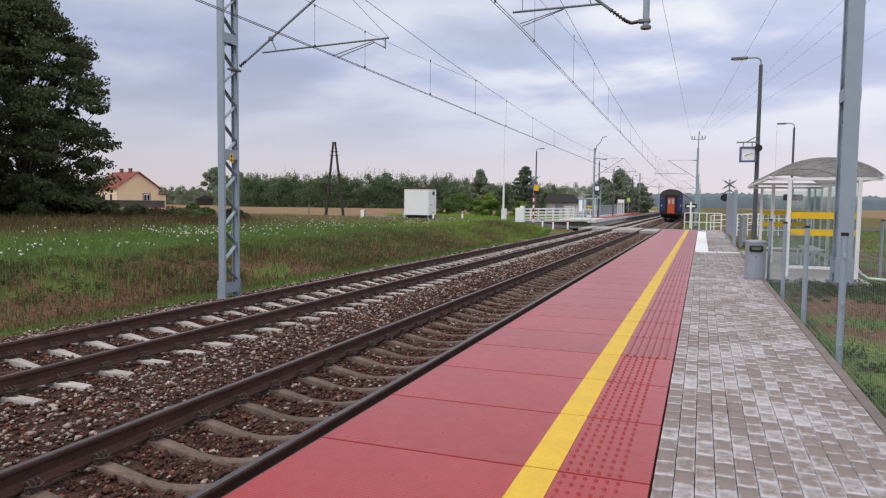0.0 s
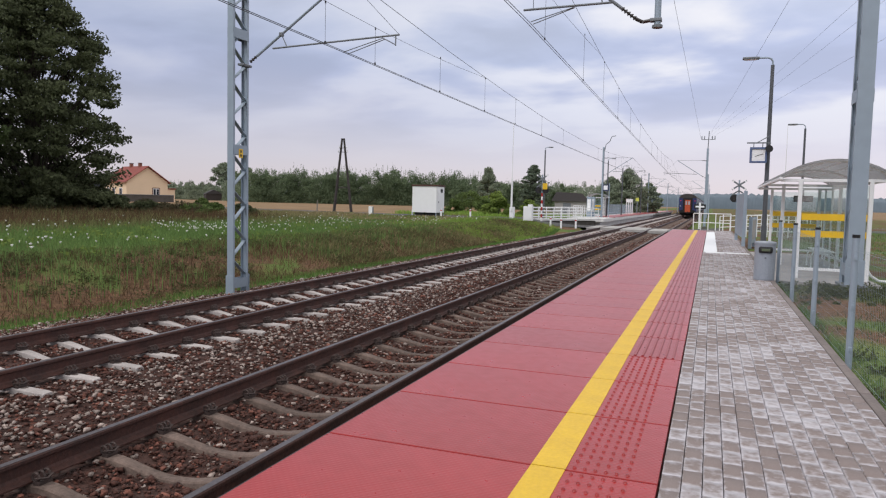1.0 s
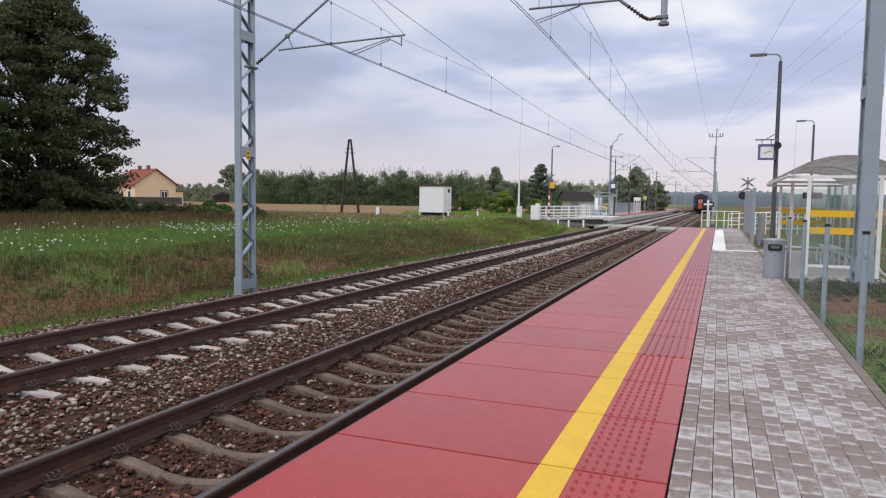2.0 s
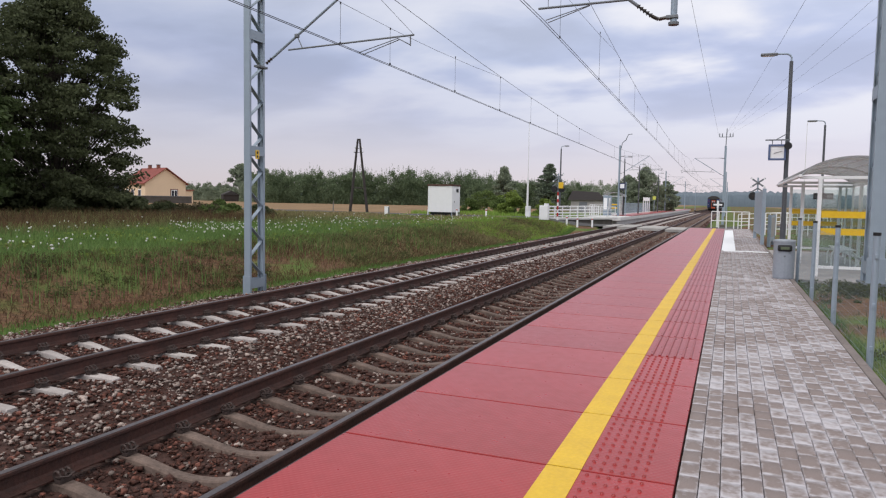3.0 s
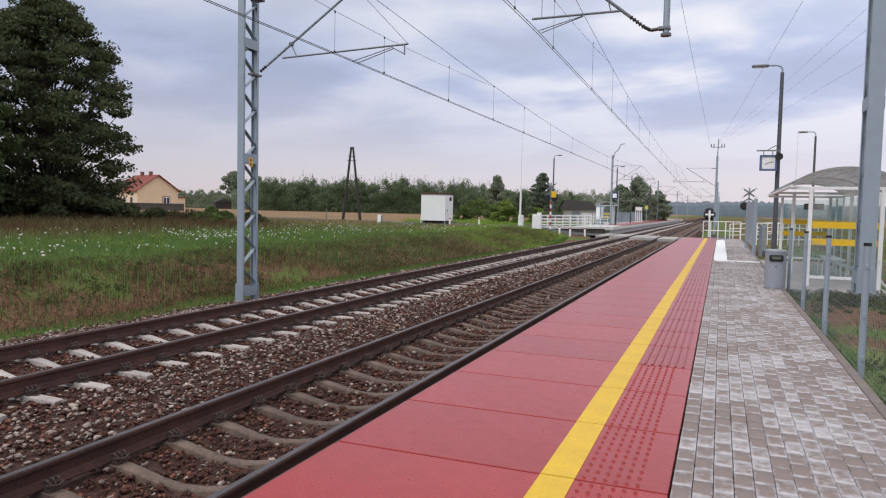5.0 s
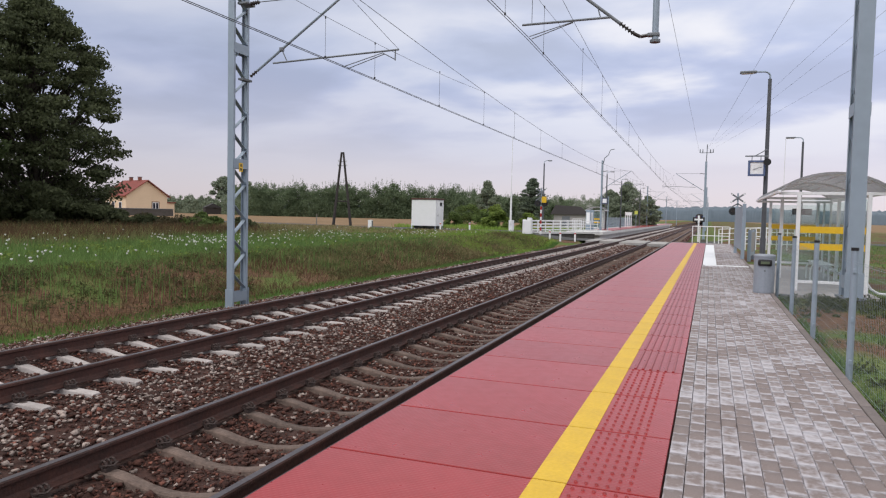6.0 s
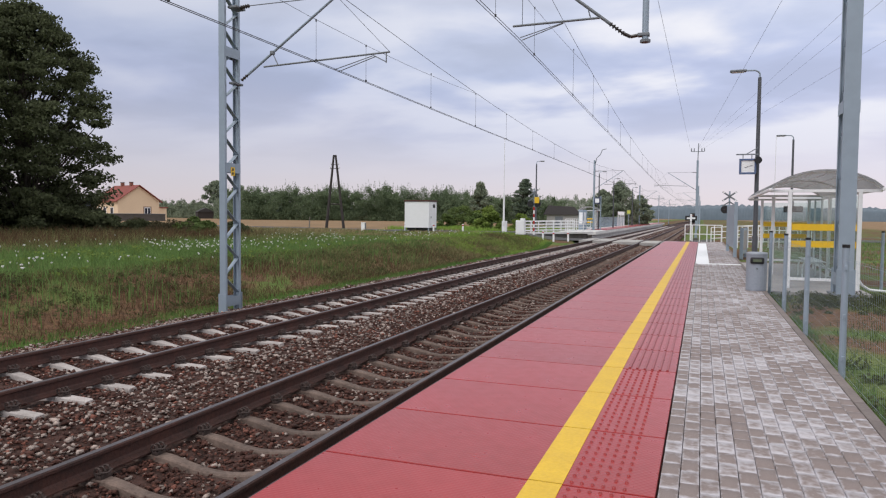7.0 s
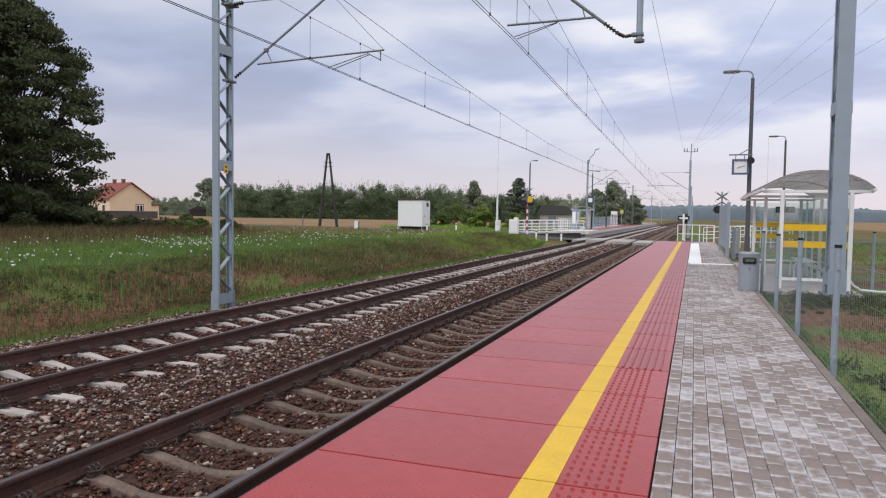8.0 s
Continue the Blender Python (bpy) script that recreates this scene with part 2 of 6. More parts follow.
def ground_material():
    m = bpy.data.materials.new("grassy_earth")
    m.use_nodes = True
    nt = m.node_tree
    N, L = nt.nodes.new, nt.links.new
    b = nt.nodes["Principled BSDF"]
    b.inputs["Roughness"].default_value = 0.95
    b.inputs["Specular IOR Level"].default_value = 0.1
    geo = N("ShaderNodeNewGeometry")
    sep = N("ShaderNodeSeparateXYZ")
    L(geo.outputs["Position"], sep.inputs[0])

    def noise_at(scale, detail=4):
        n = N("ShaderNodeTexNoise")
        n.inputs["Scale"].default_value, n.inputs["Detail"].default_value = scale, detail
        L(geo.outputs["Position"], n.inputs["Vector"])
        return n.outputs[0]

    def mixed(fac, a, c):
        q = N("ShaderNodeMix")
        q.data_type = "RGBA"
        L(fac, q.inputs["Factor"])
        for key, val in (("A", a), ("B", c)):
            if isinstance(val, tuple):
                q.inputs[key].default_value = (*val, 1)
            else:
                L(val, q.inputs[key])
        return q.outputs["Result"]

    def ranged(src, a, c):
        r = N("ShaderNodeMapRange")
        r.inputs[1].default_value, r.inputs[2].default_value = a, c
        L(src, r.inputs[0])
        return r.outputs[0]

    def times(a, c):
        q = N("ShaderNodeMath")
        q.operation = "MULTIPLY"
        L(a, q.inputs[0])
        L(c, q.inputs[1])
        return q.outputs[0]
    grass = mixed(ranged(noise_at(0.6), 0.35, 0.65), (0.10, 0.155, 0.04), (0.165, 0.195, 0.062))
    grass = mixed(ranged(noise_at(14), 0.45, 0.75), grass, (0.05, 0.075, 0.022))
    earth = mixed(ranged(noise_at(9), 0.35, 0.65), (0.19, 0.108, 0.064), (0.092, 0.055, 0.035))
    slope = times(ranged(sep.outputs["X"], -15.6, -14.2), ranged(sep.outputs["X"], -10.6, -11.6))
    bare = N("ShaderNodeMath")
    bare.operation = "MULTIPLY_ADD"
    bare.inputs[1].default_value = 0.19
    verge = N("ShaderNodeMath")
    verge.operation = "MAXIMUM"
    L(slope, verge.inputs[0])
    share = N("ShaderNodeMath")
    share.operation = "MULTIPLY"
    share.inputs[1].default_value = 0.62
    L(ranged(sep.outputs["X"], 0.5, 1.2), share.inputs[0])
    L(share.outputs[0], verge.inputs[1])
    L(verge.outputs[0], bare.inputs[0])
    L(noise_at(0.45, 6), bare.inputs[2])
    c = mixed(ranged(bare.outputs[0], 0.55, 0.64), grass, earth)
    # ripe corn field beyond the meadow
    corn = mixed(ranged(noise_at(0.3), 0.3, 0.7), (0.29, 0.19, 0.112), (0.205, 0.14, 0.082))
    away = N("ShaderNodeVectorMath")
    away.operation = "DOT_PRODUCT"
    away.inputs[1].default_value = (-0.346, 0.938, 0)
    L(geo.outputs["Position"], away.inputs[0])
    inside = times(ranged(away.outputs["Value"], 69, 71), ranged(sep.outputs["X"], -24, -28))
    c = mixed(inside, c, corn)
    inside = times(ranged(sep.outputs["Y"], 60, 75), ranged(sep.outputs["X"], 30, 36))
    c = mixed(inside, c, corn)
    L(c, b.inputs["Base Color"])
    bp = N("ShaderNodeBump")
    bp.inputs["Strength"].default_value, bp.inputs["Distance"].default_value = 0.6, 0.05
    L(noise_at(22), bp.inputs["Height"])
    L(bp.outputs[0], b.inputs["Normal"])
    return m


MAT_GROUND = ground_material()
ground = make_ground()

# ---- the tracks ----
MAT_STONE = mat("ballast_stone", (0.182, 0.070, 0.049), 0.9, colour2=(0.070, 0.0245, 0.0165), scale=5, island=1.9, bump=0.4, low=0.38, high=0.6)
MAT_STONE_PALE = mat("pale_ballast_stone", (0.42, 0.345, 0.31), 0.9, colour2=(0.24, 0.18, 0.155), scale=6, island=0.4, bump=0.4)
MAT_BED = mat("ballast_fines", (0.076, 0.032, 0.0235), 0.95, colour2=(0.036, 0.0165, 0.0125), scale=3, bump=1.0, bump_scale=26)
MAT_RAIL = mat("rusty_rail_steel", (0.082, 0.0295, 0.0215), 0.75, 0.0, colour2=(0.036, 0.0165, 0.014), scale=3, bump=0.3)
MAT_SHINE = mat("worn_rail_top", (0.16, 0.14, 0.15), 0.45, 0.8, colour2=(0.11, 0.095, 0.10), scale=5)
MAT_SLEEPER = mat("weathered_concrete_sleeper", (0.190, 0.134, 0.110), 0.9, colour2=(0.076, 0.053, 0.045), scale=3.2, bump=0.35, obj_random=0.16)
MAT_SLEEPER_PALE = mat("pale_concrete_sleeper", (0.50, 0.455, 0.44), 0.9, colour2=(0.34, 0.295, 0.28), scale=5, bump=0.35, obj_random=0.14)
MAT_FOOT_DARK = mat("dark_socket", (0.12, 0.09, 0.08), 0.95)
MAT_CLIP = mat("rusty_clip", (0.075, 0.048, 0.042), 0.8, colour2=(0.04, 0.028, 0.026), scale=20)


def make_rail(x, top):
    h = 0.172
    prof = [(-0.075, 0), (0.075, 0), (0.075, 0.012), (0.02, 0.030), (0.0085, 0.05), (0.0085, 0.125), (0.036, 0.140), (0.036, 0.163),
            (0.028, 0.1715), (-0.028, 0.1715), (-0.036, 0.163), (-0.036, 0.140), (-0.0085, 0.125), (-0.0085, 0.05), (-0.02, 0.030), (-0.075, 0.012)]
    r = thing("rail", pose(x, 0, top - h), "rusty steel running rail with a worn bright head", "rail", "running rails")
    part("rail_body", extrude_y(prof, -14, 600, 60), MAT_RAIL, r)
    strip = [(-0.027, 0.1712), (0.027, 0.1712), (0.027, 0.1735), (-0.027, 0.1735)]
    part("rail_head", extrude_y(strip, -14, 600, 60), MAT_SHINE, r, "bright worn running surface")
    return r


def sleeper_mesh():
    """One pre-stressed sleeper: high seats under the rails, a lower and narrower middle."""
    st = [(-1.25, 0.088, 0.15, 0.062), (-1.22, 0.092, 0.16, 0.068), (-0.95, 0.094, 0.165, 0.072), (-0.62, 0.093, 0.165, 0.071), (-0.52, 0.090, 0.158, 0.069), (-0.42, 0.086, 0.142, 0.066), (-0.32, 0.082, 0.121, 0.063), (-0.21, 0.079, 0.101, 0.060), (-0.10, 0.077, 0.089, 0.058), (-0.03, 0.077, 0.086, 0.058)]
    st = st + [(-a, b, c, d) for a, b, c, d in st[::-1]]
    bm = B()
    rings = []
    for x, wb, h, wt in st:
        rings.append([bm.verts.new(p) for p in ((x, -wb * 0.88, -0.16), (x, wb * 0.88, -0.16), (x, wt * 0.88, h - 0.165 - 0.012), (x, wt * 0.88 - 0.014, h - 0.165), (x, -wt * 0.88 + 0.014, h - 0.165), (x, -wt * 0.88, h - 0.165 - 0.012))])
    for a, b in zip(rings, rings[1:]):
        for i in range(6):
            j = (i + 1) % 6
            bm.faces.new((a[i], a[j], b[j], b[i]))
    bm.faces.new(rings[0][::-1])
    bm.faces.new(rings[-1])
    bmesh.ops.recalc_face_normals(bm, faces=bm.faces)
    return bm


def make_sleepers(axis, top, material, first, count, group, label, hole=0.0):
    """Sleepers, each with its rail clips, at 0.6 m; those farther off are joined."""
    base = top - 0.172 - 0.008
    s = thing("sleeper", pose(axis, first, base), label, "sleeper", group)
    body = part("sleeper_body", sleeper_mesh(), material, s)
    if hole:
        for side in (-1, 1):
            part("end_socket", rod(B(), (side * hole, 0, -0.012), (side * hole, 0, 0.0025), 0.036, n=10), MAT_FOOT_DARK, s, "dark round socket in the sleeper end")
    for side in (-1, 1):
        x = side * GAUGE / 2
        for k in (-1, 1):
            cx = x + k * 0.125
            bm = box(B(), (cx, 0, 0.012), (0.06, 0.11, 0.03), 0.006)
            pipe(bm, [(cx - k * 0.02, -0.05, 0.04), (cx + k * 0.03, -0.06, 0.055), (cx + k * 0.045, 0, 0.042), (cx + k * 0.03, 0.06, 0.055), (cx - k * 0.02, 0.05, 0.04)], 0.009, 5)
            for dy in (-0.045, 0.0, 0.045):
                ring = [(cx - k * 0.012 + 0.034 * math.cos(a), dy, 0.052 + 0.034 * math.sin(a)) for a in (math.pi * j / 4 for j in range(9))]
                pipe(bm, ring, 0.0095, 5)
            part("rail_clip", bm, MAT_CLIP, s, "rusty spring clip on its pad")
    for k in range(1, count):
        y = first + 0.6 * k
        copy_thing(s, pose(axis, y, base, 0, 0, random.uniform(-0.5, 0.5)))
    me = body.data
    v = np.empty(len(me.vertices) * 3, np.float32)
    me.vertices.foreach_get("co", v)
    v = v.reshape(-1, 3)
    quads = np.array([list(p.vertices) for p in me.polygons if len(p.vertices) == 4])
    n = 200
    offs = np.array([(axis, first + 0.6 * (count + k), base) for k in range(n)])
    vv = (v[None] + offs[:, None]).reshape(-1, 3)
    ff = (quads[None] + (np.arange(n) * len(v))[:, None, None]).reshape(-1, 4)
    far = new("far_sleepers", mesh_of("far_sleepers", vv, ff, material))
    tagged(far, "distant concrete sleepers of the same track", "sleepers", kind="stuff")


def bed_height(x):
    """Top of the ballast across both tracks."""
    z1, z2 = RAIL_1 - 0.172 - 0.072, RAIL_2 - 0.172 - 0.045
    z = np.interp(x, [-11.3, -10.1, -8.9, -8.6, -7.95, -7.75, -6.83, -6.63, -6.0, -5.6, -5.1, -4.6, -4.35, -4.12, -3.38, -3.15, -2.9, -2.4, -2.0],
                  [-1.0, -0.85, z2 - 0.01, z2, z2, z2 - 0.026, z2 - 0.026, z2, z2, z2 - 0.06, z1, z1 + 0.01, z1 + 0.034, z1 - 0.022, z1 - 0.022, z1 + 0.034, z1 + 0.01, z1, z1])
    return z


def make_ballast():
    xs = np.array([-11.3, -10.1, -8.95, -8.6, -7.95, -7.75, -7.3, -6.83, -6.63, -6.0, -5.6, -5.1, -4.6, -4.35, -4.12, -3.75, -3.38, -3.15, -2.9, -2.4, -2.02])
    ys = np.concatenate([np.linspace(-14, 64, 40), np.linspace(70, 600, 30)])
    gx, gy = np.meshgrid(xs, ys, indexing="ij")
    v = np.stack([gx.ravel(), gy.ravel(), bed_height(gx.ravel()) - 0.02], 1)
    n = len(ys)
    i = np.arange((len(xs) - 1) * n).reshape(len(xs) - 1, n)[:, :-1].ravel()
    me = mesh_of("ballast_bed", v, np.stack([i, i + n, i + n + 1, i + 1], 1), MAT_BED)
    tagged(new("ballast_bed", me), "dark brown track ballast bed with fine grit", "ballast", kind="structure")
    # loose stones, thinning with distance
    rng = np.random.default_rng(4)
    spots = []
    for y0, y1, dens in ((-7, 1.5, 160), (1.5, 9, 600), (9, 16, 470), (16, 28, 210), (28, 56, 60), (64, 110, 14)):
        k = int((y1 - y0) * 9.2 * dens)
        spots.append(np.stack([rng.uniform(-11.0, -2.05, k), rng.uniform(y0, y1, k), rng.uniform(0.75, 1.25, k) * (1 if 2 < y1 < 17 else (1.35 if y1 < 30 else 2.0))], 1))
    p = np.concatenate(spots)
    # sleepers and rails keep clear of stones; the shoulder thins out
    on1 = (abs(p[:, 0] - AXIS_1) < 1.22) & (abs((p[:, 1] - FIRST_1 + 0.3) % 0.6 - 0.3) < 0.088)
    on2 = (abs(p[:, 0] - AXIS_2) < 1.02) & (abs((p[:, 1] - FIRST_2 + 0.3) % 0.6 - 0.3) < 0.10)
    rail = (abs(abs(p[:, 0] - AXIS_1) - GAUGE / 2) < 0.085) | (abs(abs(p[:, 0] - AXIS_2) - GAUGE / 2) < 0.085)
    thin = (p[:, 0] < -9.9) & (rng.random(len(p)) < 0.5)
    p = p[~(on1 | on2 | rail | thin)]
    k = len(p)
    # a shattered stone: eight skewed corners of a cube
    cube = np.array([(a, b, c) for c in (-1, 1) for b in (-1, 1) for a in (-1, 1)], float)
    quad = np.array([(0, 2, 3, 1), (4, 5, 7, 6), (0, 1, 5, 4), (2, 6, 7, 3), (0, 4, 6, 2), (1, 3, 7, 5)])
    size = ((0.0090 + 0.018 * rng.random((k, 1)) ** 2.0) * p[:, 2:3])
    shape = cube[None] * rng.uniform(0.45, 1.05, (k, 1, 3)) + rng.uniform(-0.55, 0.55, (k, 8, 3))
    q = rng.normal(size=(k, 4))
    q /= np.linalg.norm(q, axis=1, keepdims=True)
    w, x, y, z = q.T
    rot = np.stack([np.stack([1 - 2 * (y * y + z * z), 2 * (x * y - z * w), 2 * (x * z + y * w)], 1),
                    np.stack([2 * (x * y + z * w), 1 - 2 * (x * x + z * z), 2 * (y * z - x * w)], 1),
                    np.stack([2 * (x * z - y * w), 2 * (y * z + x * w), 1 - 2 * (x * x + y * y)], 1)], 1)
    v = np.einsum("kij,kvj->kvi", rot, shape) * size[:, None]
    v[:, :, 2] *= 0.62
    hz = bed_height(p[:, 0]) + rng.uniform(-0.018, 0.018, k) + 0.012 * np.sin(p[:, 0] * 5 + 2 * np.sin(p[:, 1] * 2.3)) * np.sin(p[:, 1] * 4.1)
    v += np.stack([p[:, 0], p[:, 1], hz], 1)[:, None]
    pale = rng.random(k) < np.interp(p[:, 0], [-10.6, -9.2, -8.6, -6.2, -5.9, -5.3, -4.7, -2], [0.34, 0.40, 0.10, 0.13, 0.50, 0.30, 0.11, 0.12])
    for name, pick, material, label in (("ballast_stones", ~pale, MAT_STONE, "loose rusty brown crushed ballast stones"), ("pale_ballast_stones", pale, MAT_STONE_PALE, "scattered pale grey ballast stones")):
        w8 = v[pick]
        f = (quad[None] + (np.arange(len(w8)) * 8)[:, None, None]).reshape(-1, 4)
        tagged(new(name, mesh_of(name, w8.reshape(-1, 3), f, material)), label, "ballast", kind="stuff")


FIRST_1, FIRST_2 = 0.55 - 7.2, 0.76 - 7.2
for axis, top in ((AXIS_1, RAIL_1), (AXIS_2, RAIL_2)):
    for side in (-1, 1):
        make_rail(axis + side * GAUGE / 2, top)
make_sleepers(AXIS_1, RAIL_1, MAT_SLEEPER, FIRST_1, 102, "sleepers of the near track", "grey-brown weathered concrete sleeper half sunk in ballast")
make_sleepers(AXIS_2, RAIL_2, MAT_SLEEPER_PALE, FIRST_2, 102, "sleepers of the far track", "pale newer concrete sleeper half sunk in ballast", 0.93)
make_ballast()

# ---- the platform ----
EDGE, RED_END, PAVE_END, P_END = -2.06, -0.19, 1.10, 44.0


def red_material():
    """Red coated slab with a fine raised diamond grip."""
    m = mat("red_coated_slab", (0.365, 0.0175, 0.019), 0.30, colour2=(0.305, 0.018, 0.017), scale=0.9, obj_random=0.07, spec=0.55)
    nt = m.node_tree
    N, L = nt.nodes.new, nt.links.new
    geo, heights = N("ShaderNodeNewGeometry"), []
    for angle in (40, -40):
        mp, wv = N("ShaderNodeMapping"), N("ShaderNodeTexWave")
        mp.inputs["Rotation"].default_value = (0, 0, radians(angle))
        wv.inputs["Scale"].default_value = 11.0
        L(geo.outputs["Position"], mp.inputs[0])
        L(mp.outputs[0], wv.inputs["Vector"])
        heights.append(wv.outputs["Fac"])
    mx, bp = N("ShaderNodeMath"), N("ShaderNodeBump")
    mx.operation = "MULTIPLY"
    L(heights[0], mx.inputs[0])
    L(heights[1], mx.inputs[1])
    bp.inputs["Strength"].default_value, bp.inputs["Distance"].default_value = 0.18, 0.004
    L(mx.outputs[0], bp.inputs["Height"])
    L(bp.outputs[0], nt.nodes["Principled BSDF"].inputs["Normal"])
    return m


MAT_RED = red_material()
MAT_TACTILE = mat("red_tactile_rib", (0.31, 0.019, 0.019), 0.35, colour2=(0.25, 0.017, 0.018), scale=6)
MAT_YELLOW = mat("yellow_line_paint", (0.74, 0.47, 0.025), 0.55, colour2=(0.62, 0.38, 0.03), scale=4, bump=0.15, obj_random=0.03)
MAT_CONCRETE = mat("grey_concrete", (0.50, 0.49, 0.47), 0.9, colour2=(0.36, 0.35, 0.33), scale=1.6, bump=0.3)
MAT_RUBBER = mat("black_edge_rubber", (0.016, 0.015, 0.018), 0.62, scale=8)


def paver_material(name, source, socket):
    """Grey-brown paver with white lime bloom, mostly along the edges and over some whole stones."""
    m = bpy.data.materials.new(name)
    m.use_nodes = True
    nt = m.node_tree
    N, L = nt.nodes.new, nt.links.new
    b = nt.nodes["Principled BSDF"]
    b.inputs["Roughness"].default_value = 0.88
    geo, uv, sep = N("ShaderNodeNewGeometry"), N("ShaderNodeUVMap"), N("ShaderNodeSeparateXYZ")
    L(uv.outputs[0], sep.inputs[0])

    def math_(op, a, c=None, clamp=False):
        q = N("ShaderNodeMath")
        q.operation, q.use_clamp = op, clamp
        for i, v in enumerate((a, c)):
            if v is None:
                continue
            if isinstance(v, (int, float)):
                q.inputs[i].default_value = v
            else:
                L(v, q.inputs[i])
        return q.outputs[0]

    def noise_at(scale, detail=4):
        n = N("ShaderNodeTexNoise")
        n.inputs["Scale"].default_value, n.inputs["Detail"].default_value = scale, detail
        L(geo.outputs["Position"], n.inputs["Vector"])
        return n.outputs[0]
    du = math_("ABSOLUTE", math_("SUBTRACT", sep.outputs[0], 0.5))
    dv = math_("ABSOLUTE", math_("SUBTRACT", sep.outputs[1], 0.5))
    rim = math_("MULTIPLY", math_("MAXIMUM", math_("MULTIPLY", du, 0.93), dv), 2.0)
    rim = math_("POWER", rim, 4.0)
    src = N(source)
    rnd = src.outputs[socket]
    patch = noise_at(1.1, 3)
    fac = math_("ADD", math_("MULTIPLY", rim, math_("MULTIPLY", noise_at(11, 2), 1.5)), math_("MULTIPLY", noise_at(24), 1.15))
    fac = math_("ADD", fac, math_("MULTIPLY", rnd, 0.55))
    fac = math_("ADD", fac, math_("MULTIPLY", patch, 1.55))
    mr = N("ShaderNodeMapRange")
    mr.inputs[1].default_value, mr.inputs[2].default_value = 1.63, 2.27
    L(fac, mr.inputs[0])
    cr = N("ShaderNodeMix")
    cr.data_type = "RGBA"
    L(noise_at(160, 2), cr.inputs["Factor"])
    cr.inputs["A"].default_value, cr.inputs["B"].default_value = (0.182, 0.141, 0.131, 1), (0.28, 0.229, 0.217, 1)
    mix = N("ShaderNodeMix")
    mix.data_type = "RGBA"
    L(mr.outputs[0], mix.inputs["Factor"])
    L(cr.outputs["Result"], mix.inputs["A"])
    mix.inputs["B"].default_value = (0.50, 0.472, 0.50, 1)
    L(mix.outputs["Result"], b.inputs["Base Color"])
    bp = N("ShaderNodeBump")
    bp.inputs["Strength"].default_value, bp.inputs["Distance"].default_value = 0.35, 0.006
    L(noise_at(120), bp.inputs["Height"])
    L(bp.outputs[0], b.inputs["Normal"])
    return m


MAT_PAVER = paver_material("grey_paver", "ShaderNodeObjectInfo", "Random")
MAT_PAVERS = paver_material("grey_pavers", "ShaderNodeNewGeometry", "Random Per Island")
MAT_JOINT = mat("dark_joint_sand", (0.10, 0.09, 0.08), 0.95, scale=12, bump=0.4)


def make_platform():
    bm = B()
    box(bm, ((EDGE + 0.30 + PAVE_END) / 2, (P_END - 12) / 2, -0.64), (PAVE_END - EDGE - 0.30, P_END + 12, 1.16))
    p = part("platform", bm, MAT_JOINT)
    tagged(p, "concrete passenger platform with a red edge zone", "platform", kind="structure")
    return p


platform = make_platform()

# ---- level crossing and road ----
MAT_ASPHALT = mat("worn_asphalt", (0.085, 0.082, 0.08), 0.95, colour2=(0.055, 0.053, 0.052), scale=1.2, bump=0.5, bump_scale=70)
MAT_PALE_PANEL = mat("pale_crossing_panel", (0.42, 0.40, 0.385), 0.9, colour2=(0.30, 0.285, 0.27), scale=2.5, bump=0.3, obj_random=0.12)
MAT_GALV = mat("galvanised_steel", (0.305, 0.365, 0.435), 0.5, 0.25, colour2=(0.27, 0.325, 0.385), scale=0.8, fine=5, obj_random=0.03)
MAT_GALV_DARK = mat("dull_grey_steel", (0.20, 0.215, 0.235), 0.6, 0.25, colour2=(0.14, 0.15, 0.165), scale=4, bump=0.08)
MAT_FOOT = mat("dark_footing_concrete", (0.13, 0.12, 0.11), 0.95, colour2=(0.08, 0.072, 0.065), scale=3, bump=0.4)
MAT_COLUMN = mat("dark_lamp_column", (0.095, 0.10, 0.115), 0.5, 0.2, colour2=(0.075, 0.08, 0.09), scale=2)
MAT_WHITE = mat("white_paint", (0.82, 0.82, 0.835), 0.45, colour2=(0.785, 0.785, 0.795), scale=3)
MAT_WIRE = mat("bronze_wire", (0.045, 0.045, 0.052), 0.5, 0.3)
MAT_INSUL = mat("brown_porcelain", (0.03, 0.022, 0.02), 0.3)
MAT_BLACK = mat("black_plastic", (0.012, 0.012, 0.014), 0.4)
MAT_SIGN_YELLOW = mat("yellow_enamel", (0.80, 0.50, 0.02), 0.4, colour2=(0.70, 0.43, 0.02), scale=5)
MAT_RED_PAINT = mat("red_paint", (0.45, 0.02, 0.02), 0.45)
MAT_GLASS = glass("shelter_glass")


